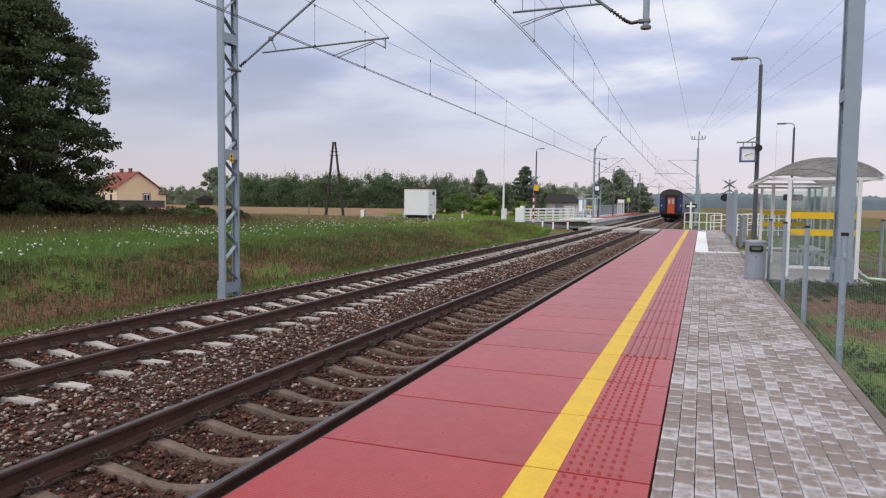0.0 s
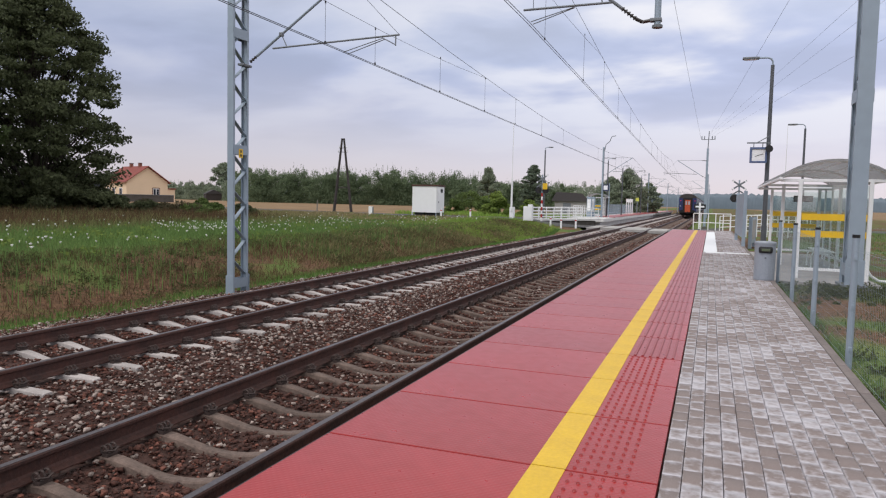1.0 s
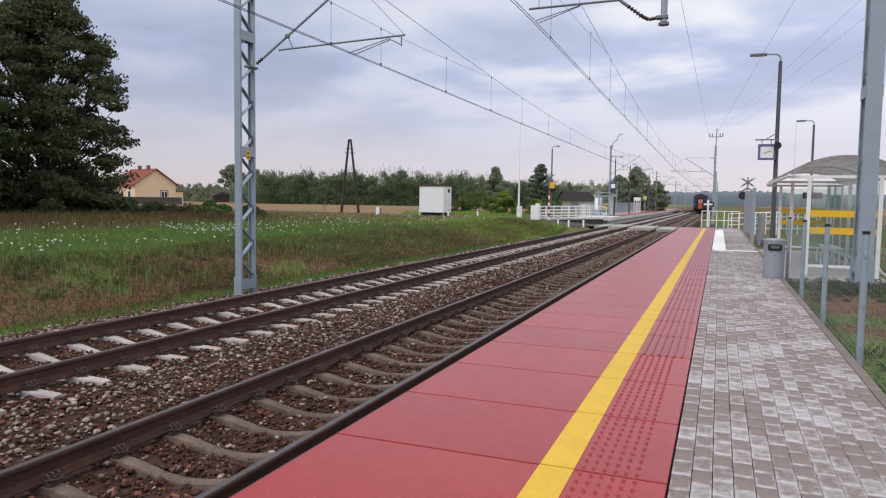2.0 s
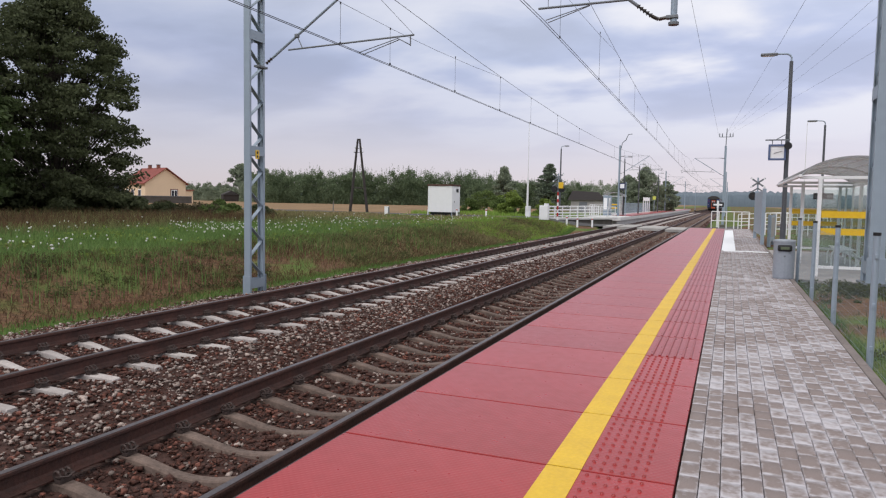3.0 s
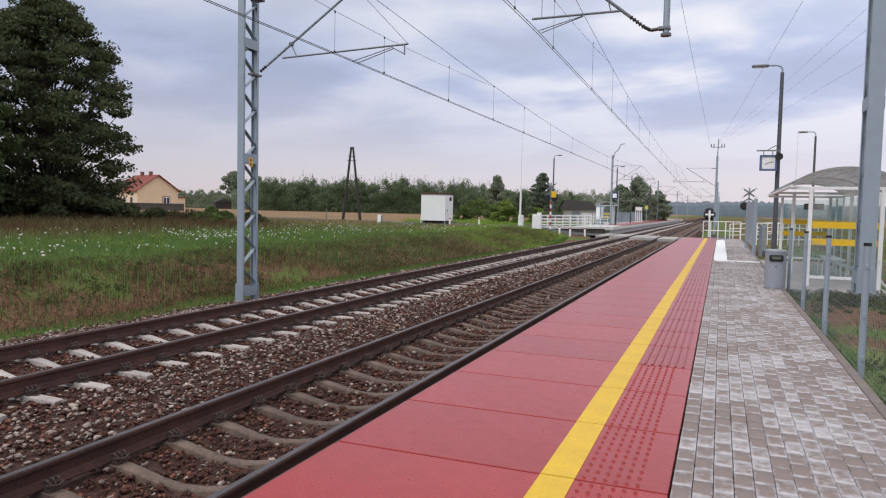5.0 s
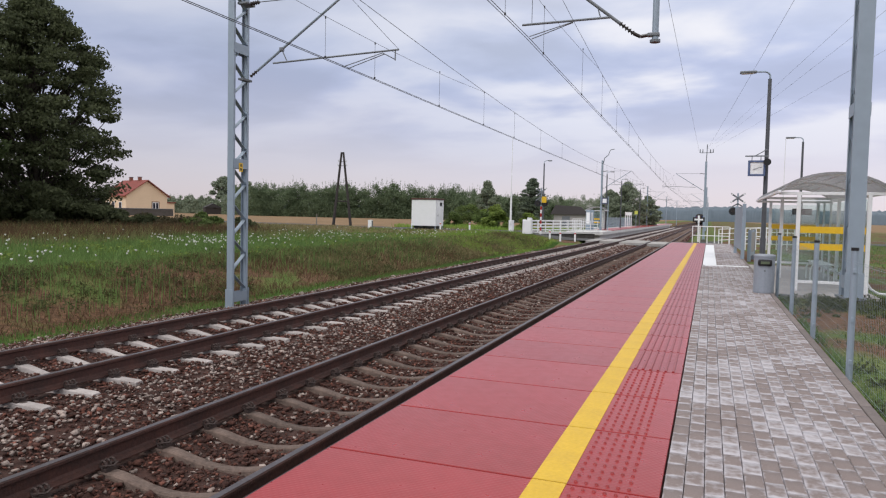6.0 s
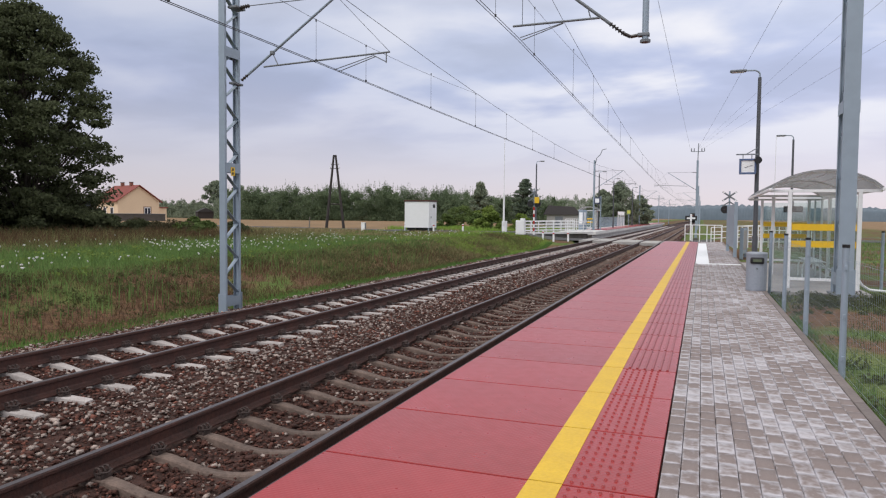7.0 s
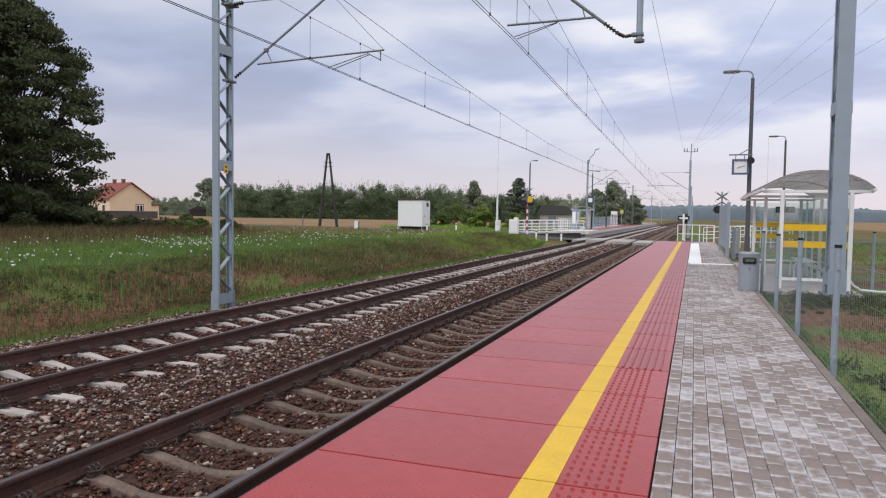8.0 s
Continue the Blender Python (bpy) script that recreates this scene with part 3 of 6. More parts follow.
def make_road():
    xs = np.concatenate([np.linspace(-120, -15, 22), np.linspace(-14, -8.9, 12)])
    v, f = [], []
    for i, x in enumerate(xs):
        c = 57.8 + 0.16 * max(-20 - x, 0)
        for w in (-2.9, 0, 2.9):
            z = float(ground_height(np.array([x]), np.array([c + w]))[0])
            z = max(z, float(ground_height(np.array([x]), np.array([c]))[0]))
            v.append((x, c + w, (max(z, -0.48) if x > -13 else z) + 0.035))
    for i in range(len(xs) - 1):
        for j in range(2):
            f.append((i * 3 + j, i * 3 + j + 3, i * 3 + j + 4, i * 3 + j + 1))
    tagged(new("road", mesh_of("road", v, f, MAT_ASPHALT)), "narrow grey asphalt road over the railway", "road", kind="structure")
    xs = np.linspace(-1.9, 60, 30)
    v, f = [], []
    for x in xs:
        for w in (-2.9, 2.9):
            z = max(float(ground_height(np.array([x]), np.array([57.8 + q]))[0]) for q in (-2.9, 0, 2.9))
            v.append((x, 57.8 + w, max(z, -0.56) + 0.035))
    for i in range(len(xs) - 1):
        f.append((2 * i, 2 * i + 2, 2 * i + 3, 2 * i + 1))
    tagged(new("road_2", mesh_of("road_2", v, f, MAT_ASPHALT)), "grey asphalt road leading off from the crossing", "road", kind="structure")


def make_crossing():
    c = thing("crossing_deck", pose(0, 57.8, 0), "pale concrete crossing panels laid between the rails", "crossing")
    spans = [(-9.0, AXIS_2 - GAUGE / 2 - 0.07, RAIL_2), (AXIS_2 - GAUGE / 2 + 0.10, AXIS_2 + GAUGE / 2 - 0.10, RAIL_2),
             (AXIS_2 + GAUGE / 2 + 0.07, AXIS_1 - GAUGE / 2 - 0.07, (RAIL_1 + RAIL_2) / 2),
             (AXIS_1 - GAUGE / 2 + 0.10, AXIS_1 + GAUGE / 2 - 0.10, RAIL_1), (AXIS_1 + GAUGE / 2 + 0.07, -1.9, RAIL_1)]
    for x0, x1, z in spans:
        for k in range(5):
            bm = box(B(), ((x0 + x1) / 2, -2.88 + 1.2 * k + 0.6 - 0.12, z - 0.11), (x1 - x0, 1.18, 0.2), 0.012)
            part("crossing_panel", bm, MAT_PALE_PANEL, c)


make_road()
make_crossing()

# ---- masts and overhead line ----


def lattice_mast(x, y, z0, top, wx, wy, turn=0, plate=None, label="grey galvanised lattice mast of the overhead line", brackets=()):
    """Two channels with their webs fore and aft, laced with zigzag bars on both sides."""
    m = thing("catenary_mast", pose(x, y, z0, 0, 0, turn), label, "mast", "masts of the overhead line")
    h = top - z0
    for s in (-1, 1):
        o, i, k, t = wx / 2, wx / 2 - 0.010, 0.065, 0.009
        prof = [(-o, 0), (o, 0), (o, -k), (i, -k), (i, -t), (-i, -t), (-i, -k), (-o, -k)]
        bm = B()
        lo, hi = ([bm.verts.new((x, s * (wy / 2 + y), z)) for x, y in prof] for z in (0.0, h))
        for q in range(8):
            bm.faces.new((lo[q], lo[(q + 1) % 8], hi[(q + 1) % 8], hi[q]))
        for ring in (lo, hi):
            bm.faces.new((ring[0], ring[1], ring[4], ring[5]))
            bm.faces.new((ring[1], ring[2], ring[3], ring[4]))
            bm.faces.new((ring[0], ring[5], ring[6], ring[7]))
        bmesh.ops.recalc_face_normals(bm, faces=bm.faces)
        part("channel", bm, MAT_GALV, m)
    # one zigzag of flat bars lying between the channels
    for k in range(int((h - 0.5) / 0.40)):
        a, b = (-1, 1) if k % 2 else (1, -1)
        z = 0.48 + 0.40 * k
        bm = bar(B(), (0, a * (wy / 2 - 0.02), z), (0, b * (wy / 2 - 0.02), z + 0.40), wx * 0.62, 0.014)
        part("lacing_bar", bm, MAT_GALV, m)
    for q in (-1, 1):
        for z in (0.3, 3.35, 5.95):
            if z < h:
                part("batten_plate", box(B(), (q * (wx / 2 + 0.006), 0, z), (0.008, wy - 0.02, 0.22)), MAT_GALV, m)
    for s in (-1, 1):
        bm = box(B(), (0, s * (wy / 2 + 0.012), 0.24), (wx + 0.05, 0.02, 0.48), 0.004)
        part("base_gusset", bm, MAT_GALV, m)
    part("base_plate", box(B(), (0, 0, 0.02), (wx + 0.16, wy + 0.16, 0.04), 0.004), MAT_GALV_DARK, m)
    part("foundation", box(B(), (0, 0, -0.40), (wx + 0.3, wy + 0.3, 0.74), 0.03), MAT_FOOT, m, "grey concrete footing")
    if plate:
        pl = part("number_plate", box(B(), (wx / 2 + 0.014, -0.02, plate), (0.006, 0.14, 0.20)), MAT_SIGN_YELLOW, m, "small yellow plate with dark bars")
        for dz in (-0.045, 0.045):
            part("plate_bar", box(B(), (wx / 2 + 0.019, -0.02, plate + dz), (0.004, 0.05, 0.055)), MAT_BLACK, pl)
    return m


def disc_insulator(a, b, n=6, r=0.05):
    a, b = Vector(a), Vector(b)
    bm = rod(B(), a, b, 0.02)
    for k in range(n):
        t0, t1 = (k + 0.25) / n, (k + 0.7) / n
        rod(bm, a.lerp(b, t0), a.lerp(b, t1), r, r * 0.55, 10)
    return bm


def cantilever(x_mast, y, z0, side, x_wire, z_wire, z_carry, wy=0.5):
    """A stay from the mast up to the carrying wire, a level tube hung on it, and two thin arms to the contact wires."""
    c = thing("cantilever", pose(x_mast, y, z0), "grey steel bracket arm with insulators holding the wires", "bracket arm", "bracket arms")
    wx, zw, zc = x_wire - x_mast, z_wire - z0, z_carry - z0
    s = side
    foot = Vector((s * 0.15, 0, zw - 0.10))
    head = Vector((wx, 0, zc))
    part("stay_insulator", disc_insulator(foot.lerp(head, 0.03), foot.lerp(head, 0.10), 3, 0.042), MAT_INSUL, c, "dark ribbed insulator")
    part("clamp", box(B(), (s * 0.08, 0, zw - 0.12), (0.14, 0.34, 0.05), 0.01), MAT_GALV_DARK, c)
    part("stay_tube", rod(B(), foot.lerp(head, 0.10), head, 0.030, 0.028), MAT_GALV, c)
    tube0 = foot.lerp(head, 0.27) - Vector((0, 0, 0.14))
    end = Vector((wx + s * 1.26, 0, zw + 0.33))
    part("level_tube", rod(B(), tube0, end, 0.020), MAT_GALV_DARK, c)
    mid = foot.lerp(head, 0.36)
    part("hanger", rod(B(), mid, tube0.lerp(end, 0.12), 0.012), MAT_GALV_DARK, c)
    part("drop_piece", rod(B(), end + Vector((-s * 0.08, 0, 0)), end + Vector((-s * 0.08, 0, -0.22)), 0.014), MAT_GALV_DARK, c)
    for dy in (-0.10, 0.10):
        part("steady_arm", pipe(B(), [end + Vector((-s * 0.08, 0, -0.20)), end + Vector((-s * 0.35, dy * 0.5, -0.06)), (wx, dy, zw + 0.02)], 0.010), MAT_GALV_DARK, c)
    part("tie_insulator", disc_insulator((s * 0.22, 0, zc - 0.02), (s * 0.46, 0, zc), 4, 0.05), MAT_INSUL, c, "dark ribbed insulator")
    part("top_clamp", box(B(), (s * 0.10, 0, zc - 0.03), (0.24, 0.34, 0.05), 0.01), MAT_GALV_DARK, c)
    part("top_stay", rod(B(), (s * 0.46, 0, zc), head, 0.011), MAT_GALV_DARK, c)
    part("end_wire", rod(B(), head, end, 0.005, n=5), MAT_WIRE, c)
    part("tube_collar", box(B(), foot.lerp(head, 0.36), (0.09, 0.09, 0.09), 0.02), MAT_GALV_DARK, c)
    return c


def wire(name, pts, r):
    cu = bpy.data.curves.new(name, "CURVE")
    cu.dimensions, cu.bevel_depth, cu.bevel_resolution = "3D", r, 1
    sp = cu.splines.new("POLY")
    sp.points.add(len(pts) - 1)
    for q, p in zip(sp.points, pts):
        q.co = (*p, 1)
    cu.materials.append(MAT_WIRE)
    return cu


def spans(ys, fn):
    pts = []
    for a, b in zip(ys, ys[1:]):
        pts += [fn(a + (b - a) * k / 10, k / 10) for k in range(10)]
    pts.append(fn(ys[-1], 0))
    return pts


def overhead_line(masts, xa, stag, z_contact, z_carry, dip, z_stitch, reach, hang, fall=(0, 0)):
    """Twin contact wires, the sagging carrying wire, a stitch wire at each mast and the droppers between, as one thing."""
    t = thing("overhead_wires", pose(0, 0, 0), "twin contact wires hung from a sagging carrying wire", "overhead wires", "overhead wires")

    def xoff(y):
        k = (y - masts[0]) / (masts[1] - masts[0])
        return xa + stag * (1 - 2 * abs((k % 2) - 1))

    def sunk(y, amount):
        """The line comes down by so much from the platform mast to the next one."""
        return amount * min(max((y - masts[1]) / (masts[2] - masts[1]), 0), 1)

    def carry(y, u):
        return (xoff(y), y, z_carry - sunk(y, fall[1]) - 4 * dip * u * (1 - u))

    def contact(y):
        return z_contact - sunk(y, fall[0])
    for d in (-0.03, 0.03):
        pts = spans(masts, lambda y, u: (xoff(y) + d, y, contact(y) - 0.02 * u * (1 - u)))
        part("contact_wire", wire("contact_wire", pts, 0.0065), None, t)
    part("carrying_wire", wire("carrying_wire", spans(masts, carry), 0.0065), None, t)
    for a, b in list(zip(masts, masts[1:]))[:4]:
        u = reach / (b - a)
        z_join, low = carry(a + reach, u)[2], z_stitch - sunk(a, fall[1])
        pts = [(xoff(a + reach * q), a + reach * q, low + (z_join - low) * abs(q) ** 1.8) for q in (-1, -0.7, -0.4, -0.15, 0.15, 0.4, 0.7, 1)]
        part("stitch_wire", wire("stitch_wire", pts, 0.0042), None, t)
        for off in list(hang) + [b - a - h for h in hang[::-1]]:
            y, u = a + off, off / (b - a)
            p = carry(y, u)
            gap = min(off, b - a - off) / reach
            base = z_stitch - sunk(a if off < (b - a) / 2 else b, fall[1])
            zt = base + (carry(y, u)[2] - base) * gap ** 1.8 if gap < 1 else p[2]
            bm = rod(B(), (p[0], y, contact(y)), (p[0], y, zt), 0.004, n=4)
            box(bm, (p[0], y, contact(y) + 0.03), (0.03, 0.03, 0.05))
            box(bm, (p[0], y, zt - 0.02), (0.022, 0.022, 0.05))
            part("dropper", bm, MAT_WIRE, t)


LEFT_Y = [-44.0, 13.4, 71.6, 126.5, 184, 242, 300]
RIGHT_Y = [-44.0, 14.3, 72.6, 130, 187, 245, 303]
mast_left = lattice_mast(-10.2, LEFT_Y[1], -0.92, 8.6, 0.16, 0.56, plate=3.27)
mast_right = lattice_mast(2.40, RIGHT_Y[1], 0.02, 8.6, 0.25, 0.50)
mast_left_far = lattice_mast(-10.3, LEFT_Y[2], -0.05, 7.1, 0.15, 0.32)
mast_right_far = lattice_mast(-0.55, RIGHT_Y[2], -0.55, 7.0, 0.20, 0.34)
for y in LEFT_Y[3:6]:
    lattice_mast(-10.3, y, -0.5, 7.0, 0.16, 0.32)
for y in RIGHT_Y[3:6]:
    lattice_mast(-0.7, y, -0.6, 7.0, 0.18, 0.32)
for y in LEFT_Y[1:6]:
    cantilever(-10.1 if y < 20 else -10.2, y, 0, 1, -7.45, 4.45, 6.05)
for y in RIGHT_Y[2:6]:
    cantilever(-0.6, y, 0, -1, -3.3, 4.3, 5.85)
overhead_line(LEFT_Y, -7.35, 0.06, 4.42, 6.0, 0.84, 5.24, 9.5, (1.1, 5.2, 9.4, 13.4, 18.0, 23.0))
overhead_line(RIGHT_Y, -3.77, 0.06, 5.09, 7.15, 0.87, 6.13, 10.0, (1.6, 6.8, 10.95, 15.2, 20.0, 25.0), (0.75, 1.30))


def drop_bracket():
    """The long arm of the platform mast, the post hung from it, and the bracket of the near track."""
    y = RIGHT_Y[1]
    c = thing("drop_bracket", pose(0, y, 0), "grey hanging post and bracket arm of the near track", "bracket arm", "bracket arms")
    part("long_arm", box(B(), (0.55, 0, 7.25), (3.9, 0.16, 0.20), 0.01), MAT_GALV, c)
    part("arm_stay", rod(B(), (2.3, 0, 8.4), (-1.1, 0, 7.35), 0.02), MAT_GALV_DARK, c)
    part("hanging_post", rod(B(), (-1.14, 0, 4.84), (-1.14, 0, 7.35), 0.062, n=12), MAT_GALV, c)
    part("end_cap", rod(B(), (-1.14, 0, 4.80), (-1.14, 0, 4.85), 0.10, n=12), MAT_GALV_DARK, c)
    part("collar", box(B(), (-1.17, 0, 4.95), (0.22, 0.16, 0.06), 0.01), MAT_GALV_DARK, c)
    a, b = Vector((-1.27, 0, 4.95)), Vector((-3.6, 0, 6.65))
    part("shackle", pipe(B(), [a, (-1.42, 0, 4.93), (-1.55, 0, 5.0)], 0.035), MAT_INSUL, c)
    lo = Vector((-1.55, 0, 5.0))
    part("stay_insulator", disc_insulator(lo, lo.lerp(b, 0.14), 5), MAT_INSUL, c, "dark ribbed insulator")
    part("stay_tube", rod(B(), lo.lerp(b, 0.13), b, 0.032), MAT_GALV_DARK, c)
    part("level_tube", rod(B(), (-2.02, 0, 5.35), (-3.80, 0, 5.33), 0.024), MAT_GALV_DARK, c)
    part("hanger", rod(B(), (-2.2, 0, 5.35), (-2.25, 0, 5.52), 0.012), MAT_GALV_DARK, c)
    for dy in (-0.1, 0.1):
        part("steady_arm", rod(B(), (-2.75, dy * 0.2, 5.31), (-3.62, dy, 5.06), 0.010), MAT_GALV_DARK, c)
    part("suspension", rod(B(), (-3.6, 0, 6.70), (-3.6, 0, 5.34), 0.006), MAT_WIRE, c)


drop_bracket()
lines = thing("line_wires", pose(0, 0, 0), "thin bare feeder wires strung between mast tops", "overhead wires", "overhead wires")
for pts in ([(-1.45, -44, 7.9), (-1.45, 14, 7.9), (-1.2, 72.6, 7.85)], [(2.9, -44, 8.3), (2.75, 14.3, 8.3), (1.0, 43, 7.9), (-0.45, 72.6, 8.3)],
            [(6.0, -20, 5.9), (3.2, 20, 6.6), (-0.4, 72.6, 8.4)], [(7.6, -20, 5.3), (4.3, 20, 5.9), (-0.35, 72.6, 8.0)], [(7.0, -20, 5.9), (3.55, 20, 6.35), (-0.4, 72.6, 8.2)]):
    part("feeder_wire", wire("feeder_wire", pts, 0.0055 if pts[0][0] < 5 else 0.003), None, lines)
part("top_post", rod(B(), (0, 0, 7.35), (0.05, 0, 9.2), 0.04), MAT_GALV_DARK, mast_right_far)
part("cross_arm", box(B(), (0, 0, 8.4), (1.1, 0.05, 0.05)), MAT_GALV_DARK, mast_right_far)
for dx in (-0.47, 0.47):
    for k in (-0.12, 0.12):
        part("pin_insulator", rod(B(), (dx + k, 0, 8.40), (dx + k, 0, 8.74), 0.05, 0.035), MAT_GALV_DARK, mast_right_far)
part("bent_tube", pipe(B(), [(0.1, 0, 6.85), (0.2, 0, 7.4), (0.55, 0, 7.7), (0.75, 0, 8.2), (1.15, 0, 8.27)], 0.035), MAT_GALV_DARK, mast_left_far)

# ---- platform furniture ----


def street_lamp(x, y, z0, top, arm, label="grey column lamp with one flat arm over the platform", group="column lamps", turn=0):
    l = thing("platform_lamp", pose(x, y, z0, 0, 0, turn), label, "street lamp", group)
    h = top - z0
    part("column", rod(B(), (0, 0, 0), (0, 0, h), 0.078, 0.056, 12), MAT_COLUMN, l)
    part("column_base", rod(B(), (0, 0, 0), (0, 0, 0.9), 0.090, 0.090, 12), MAT_COLUMN, l)
    s = 1 if arm > 0 else -1
    part("bent_arm", pipe(B(), [(0, 0, h - 0.05), (0, 0, h + 0.12), (s * 0.05, 0, h + 0.20), (s * 0.15, 0, h + 0.24), (arm * 0.5, 0, h + 0.25)], 0.028), MAT_GALV, l)
    head = B()
    box(head, (arm * 0.72, 0, h + 0.245), (abs(arm) * 0.56, 0.22, 0.075), 0.03)
    part("lamp_head", head, MAT_GALV_DARK, l, "flat dark lamp head")
    part("lens", box(B(), (arm * 0.74, 0, h + 0.20), (abs(arm) * 0.40, 0.15, 0.02), 0.006), MAT_WHITE, l)
    return l


lamp_1 = street_lamp(1.66, 25.5, -0.1, 6.05, -0.92)
street_lamp(4.8, 44.9, -0.13, 5.95, -0.9)
street_lamp(-13.9, 61.3, 0.0, 6.05, 0.7)
street_lamp(-10.2, 74.5, 0.1, 5.9, 0.75)
street_lamp(-10.2, 87.4, 0.1, 5.85, 0.75)
street_lamp(-10.2, 112, 0.1, 5.8, 0.75)


def make_clock():
    """Square two-faced clock hung from the lamp column."""
    c = thing("platform_clock", pose(1.36, 25.3, 3.11), "square white clock in a blue frame on a bracket", "clock")
    blue = mat("blue_grey_frame", (0.10, 0.14, 0.27), 0.5)
    for dx, dz, sx, sz in ((0, 0.225, 0.52, 0.06), (0, -0.225, 0.52, 0.06), (-0.23, 0, 0.06, 0.39), (0.23, 0, 0.06, 0.39)):
        part("frame_bar", box(B(), (dx, 0, dz), (sx, 0.16, sz), 0.006), blue, c)
    face = part("dial", box(B(), (0, 0, 0), (0.40, 0.10, 0.39)), MAT_WHITE, c, "plain white dial")
    for a, n, w in ((75, 0.15, 0.018), (-112, 0.11, 0.024)):
        d = Vector((math.sin(radians(a)), 0, math.cos(radians(a)))) * n
        part("clock_hand", bar(B(), (0, -0.056, 0), (d.x, -0.056, d.z), w, 0.006), MAT_BLACK, face)
    for dx in (-0.15, 0.12):
        part("hanger", rod(B(), (dx, 0, 0.24), (dx, 0, 0.40), 0.013), MAT_GALV_DARK, c)
    part("bracket", box(B(), (0.0, 0, 0.40), (0.72, 0.05, 0.04)), MAT_GALV_DARK, c)
    part("brace", rod(B(), (-0.05, 0, 0.41), (0.30, 0.02, 0.62), 0.014), MAT_GALV_DARK, c)
    sp = thing("loudspeaker", pose(1.66, 25.38, 3.30), "small black loudspeaker on the lamp column", "loudspeaker")
    part("horn", rod(B(), (0, -0.05, 0), (0, -0.30, 0), 0.06, 0.12, 14), MAT_BLACK, sp)
    part("bracket", box(B(), (0, 0.0, 0), (0.06, 0.16, 0.06)), MAT_BLACK, sp)


make_clock()


def make_bin():
    b = thing("litter_bin", pose(1.0, 14.75, 0), "grey steel litter bin with a slot opening", "litter bin")
    grey = mat("grey_bin_paint", (0.30, 0.33, 0.38), 0.45, 0.1, colour2=(0.26, 0.285, 0.33), scale=3)
    n, r = 20, 0.185

    def ring(bm, z, rr):
        return [bm.verts.new((math.cos(a) * rr, math.sin(a) * rr * 0.8, z)) for a in (2 * math.pi * k / n for k in range(n))]
    bm = B()
    prof = [(0.0, r * 0.97), (0.02, r), (0.60, r * 1.02), (0.685, r * 1.03)]
    rings = [ring(bm, z, q) for z, q in prof]
    for a, c in zip(rings, rings[1:]):
        for i in range(n):
            bm.faces.new((a[i], a[(i + 1) % n], c[(i + 1) % n], c[i]))
    bm.faces.new(rings[0][::-1])
    bm.faces.new(rings[-1])
    part("drum", bm, grey, b, smooth=False)
    bm = B()
    rings = [ring(bm, z, q) for z, q in ((0.685, r * 1.07), (0.715, r * 1.08), (0.735, r * 1.02), (0.745, r * 0.7))]
    for a, c in zip(rings, rings[1:]):
        for i in range(n):
            bm.faces.new((a[i], a[(i + 1) % n], c[(i + 1) % n], c[i]))
    bm.faces.new(rings[0][::-1])
    bm.faces.new(rings[-1])
    part("lid", bm, grey, b)
    slot = box(B(), (0, -r * 0.80, 0.585), (0.25, 0.07, 0.125), 0.034)
    ob = part("slot_rim", slot, MAT_BLACK, b, "black rubber rim of the slot")
    part("slot_liner", box(B(), (0.0, -r * 0.80 - 0.037, 0.585), (0.15, 0.006, 0.05), 0.002), mat("green_liner", (0.12, 0.15, 0.09), 0.5), ob, "green liner bag")
    part("lock", rod(B(), (0, -r * 0.80, 0.43), (0, -r * 0.88, 0.43), 0.018, n=10), MAT_GALV_DARK, b)


make_bin()


def fence_post(fence, x, y):
    p = part("fence_post", rod(B(), (x, y, -0.15), (x, y, 1.125), 0.030, n=12), MAT_GALV, fence, "round grey steel fence post")
    part("cap", rod(B(), (x, y, 1.12), (x, y, 1.15), 0.034, n=12), MAT_BLACK, p)
    for z in (0.07, 0.47, 0.93):
        part("wire_clip", box(B(), (x, y - 0.03, z), (0.03, 0.03, 0.045), 0.006), MAT_GALV, p)


FENCE = [(1.27, y) for y in (-5.02, -2.52, -0.02, 2.48, 4.98, 7.48, 9.98, 12.5, 15.1)]
FENCE_2 = [(3.54, 16.85), (5.8, 18.6), (8.0, 20.4)]


def fence_mesh(fence, a, b):
    """A panel of thin welded wire between two posts."""
    a, b = Vector((*a, 0)), Vector((*b, 0))
    d = b - a
    n = int(d.length / 0.06)
    r = 0.0008
    vs, fs = [], []

    def thin(p, q):
        i = len(vs)
        up = Vector((0, 0, 1)) if abs((q - p).normalized().z) < 0.5 else Vector((d.y, -d.x, 0)).normalized()
        s = (q - p).cross(up).normalized()
        for e in (p, q):
            for u, w in ((1, 0), (-0.5, 0.87), (-0.5, -0.87)):
                vs.append(e + s * u * r + up * w * r)
        fs.extend([(i, i + 1, i + 4, i + 3), (i + 1, i + 2, i + 5, i + 4), (i + 2, i, i + 3, i + 5)])
    for k in range(1, n):
        p = a + d * (k / n)
        thin(p + Vector((0, 0, -0.08)), p + Vector((0, 0, 1.02)))
    for k in range(12):
        z = Vector((0, 0, -0.08 + 0.1 * k))
        thin(a + z, b + z)
    ob = part("wire_mesh", mesh_of("wire_mesh", vs, fs, MAT_GALV), None, fence)
    tagged(ob, "thin grey welded wire mesh", kind="stuff")
    for z in (-0.06, 1.0):
        part("line_wire", rod(B(), a + Vector((0, 0, z)), b + Vector((0, 0, z)), 0.0014, n=6), MAT_GALV, fence)


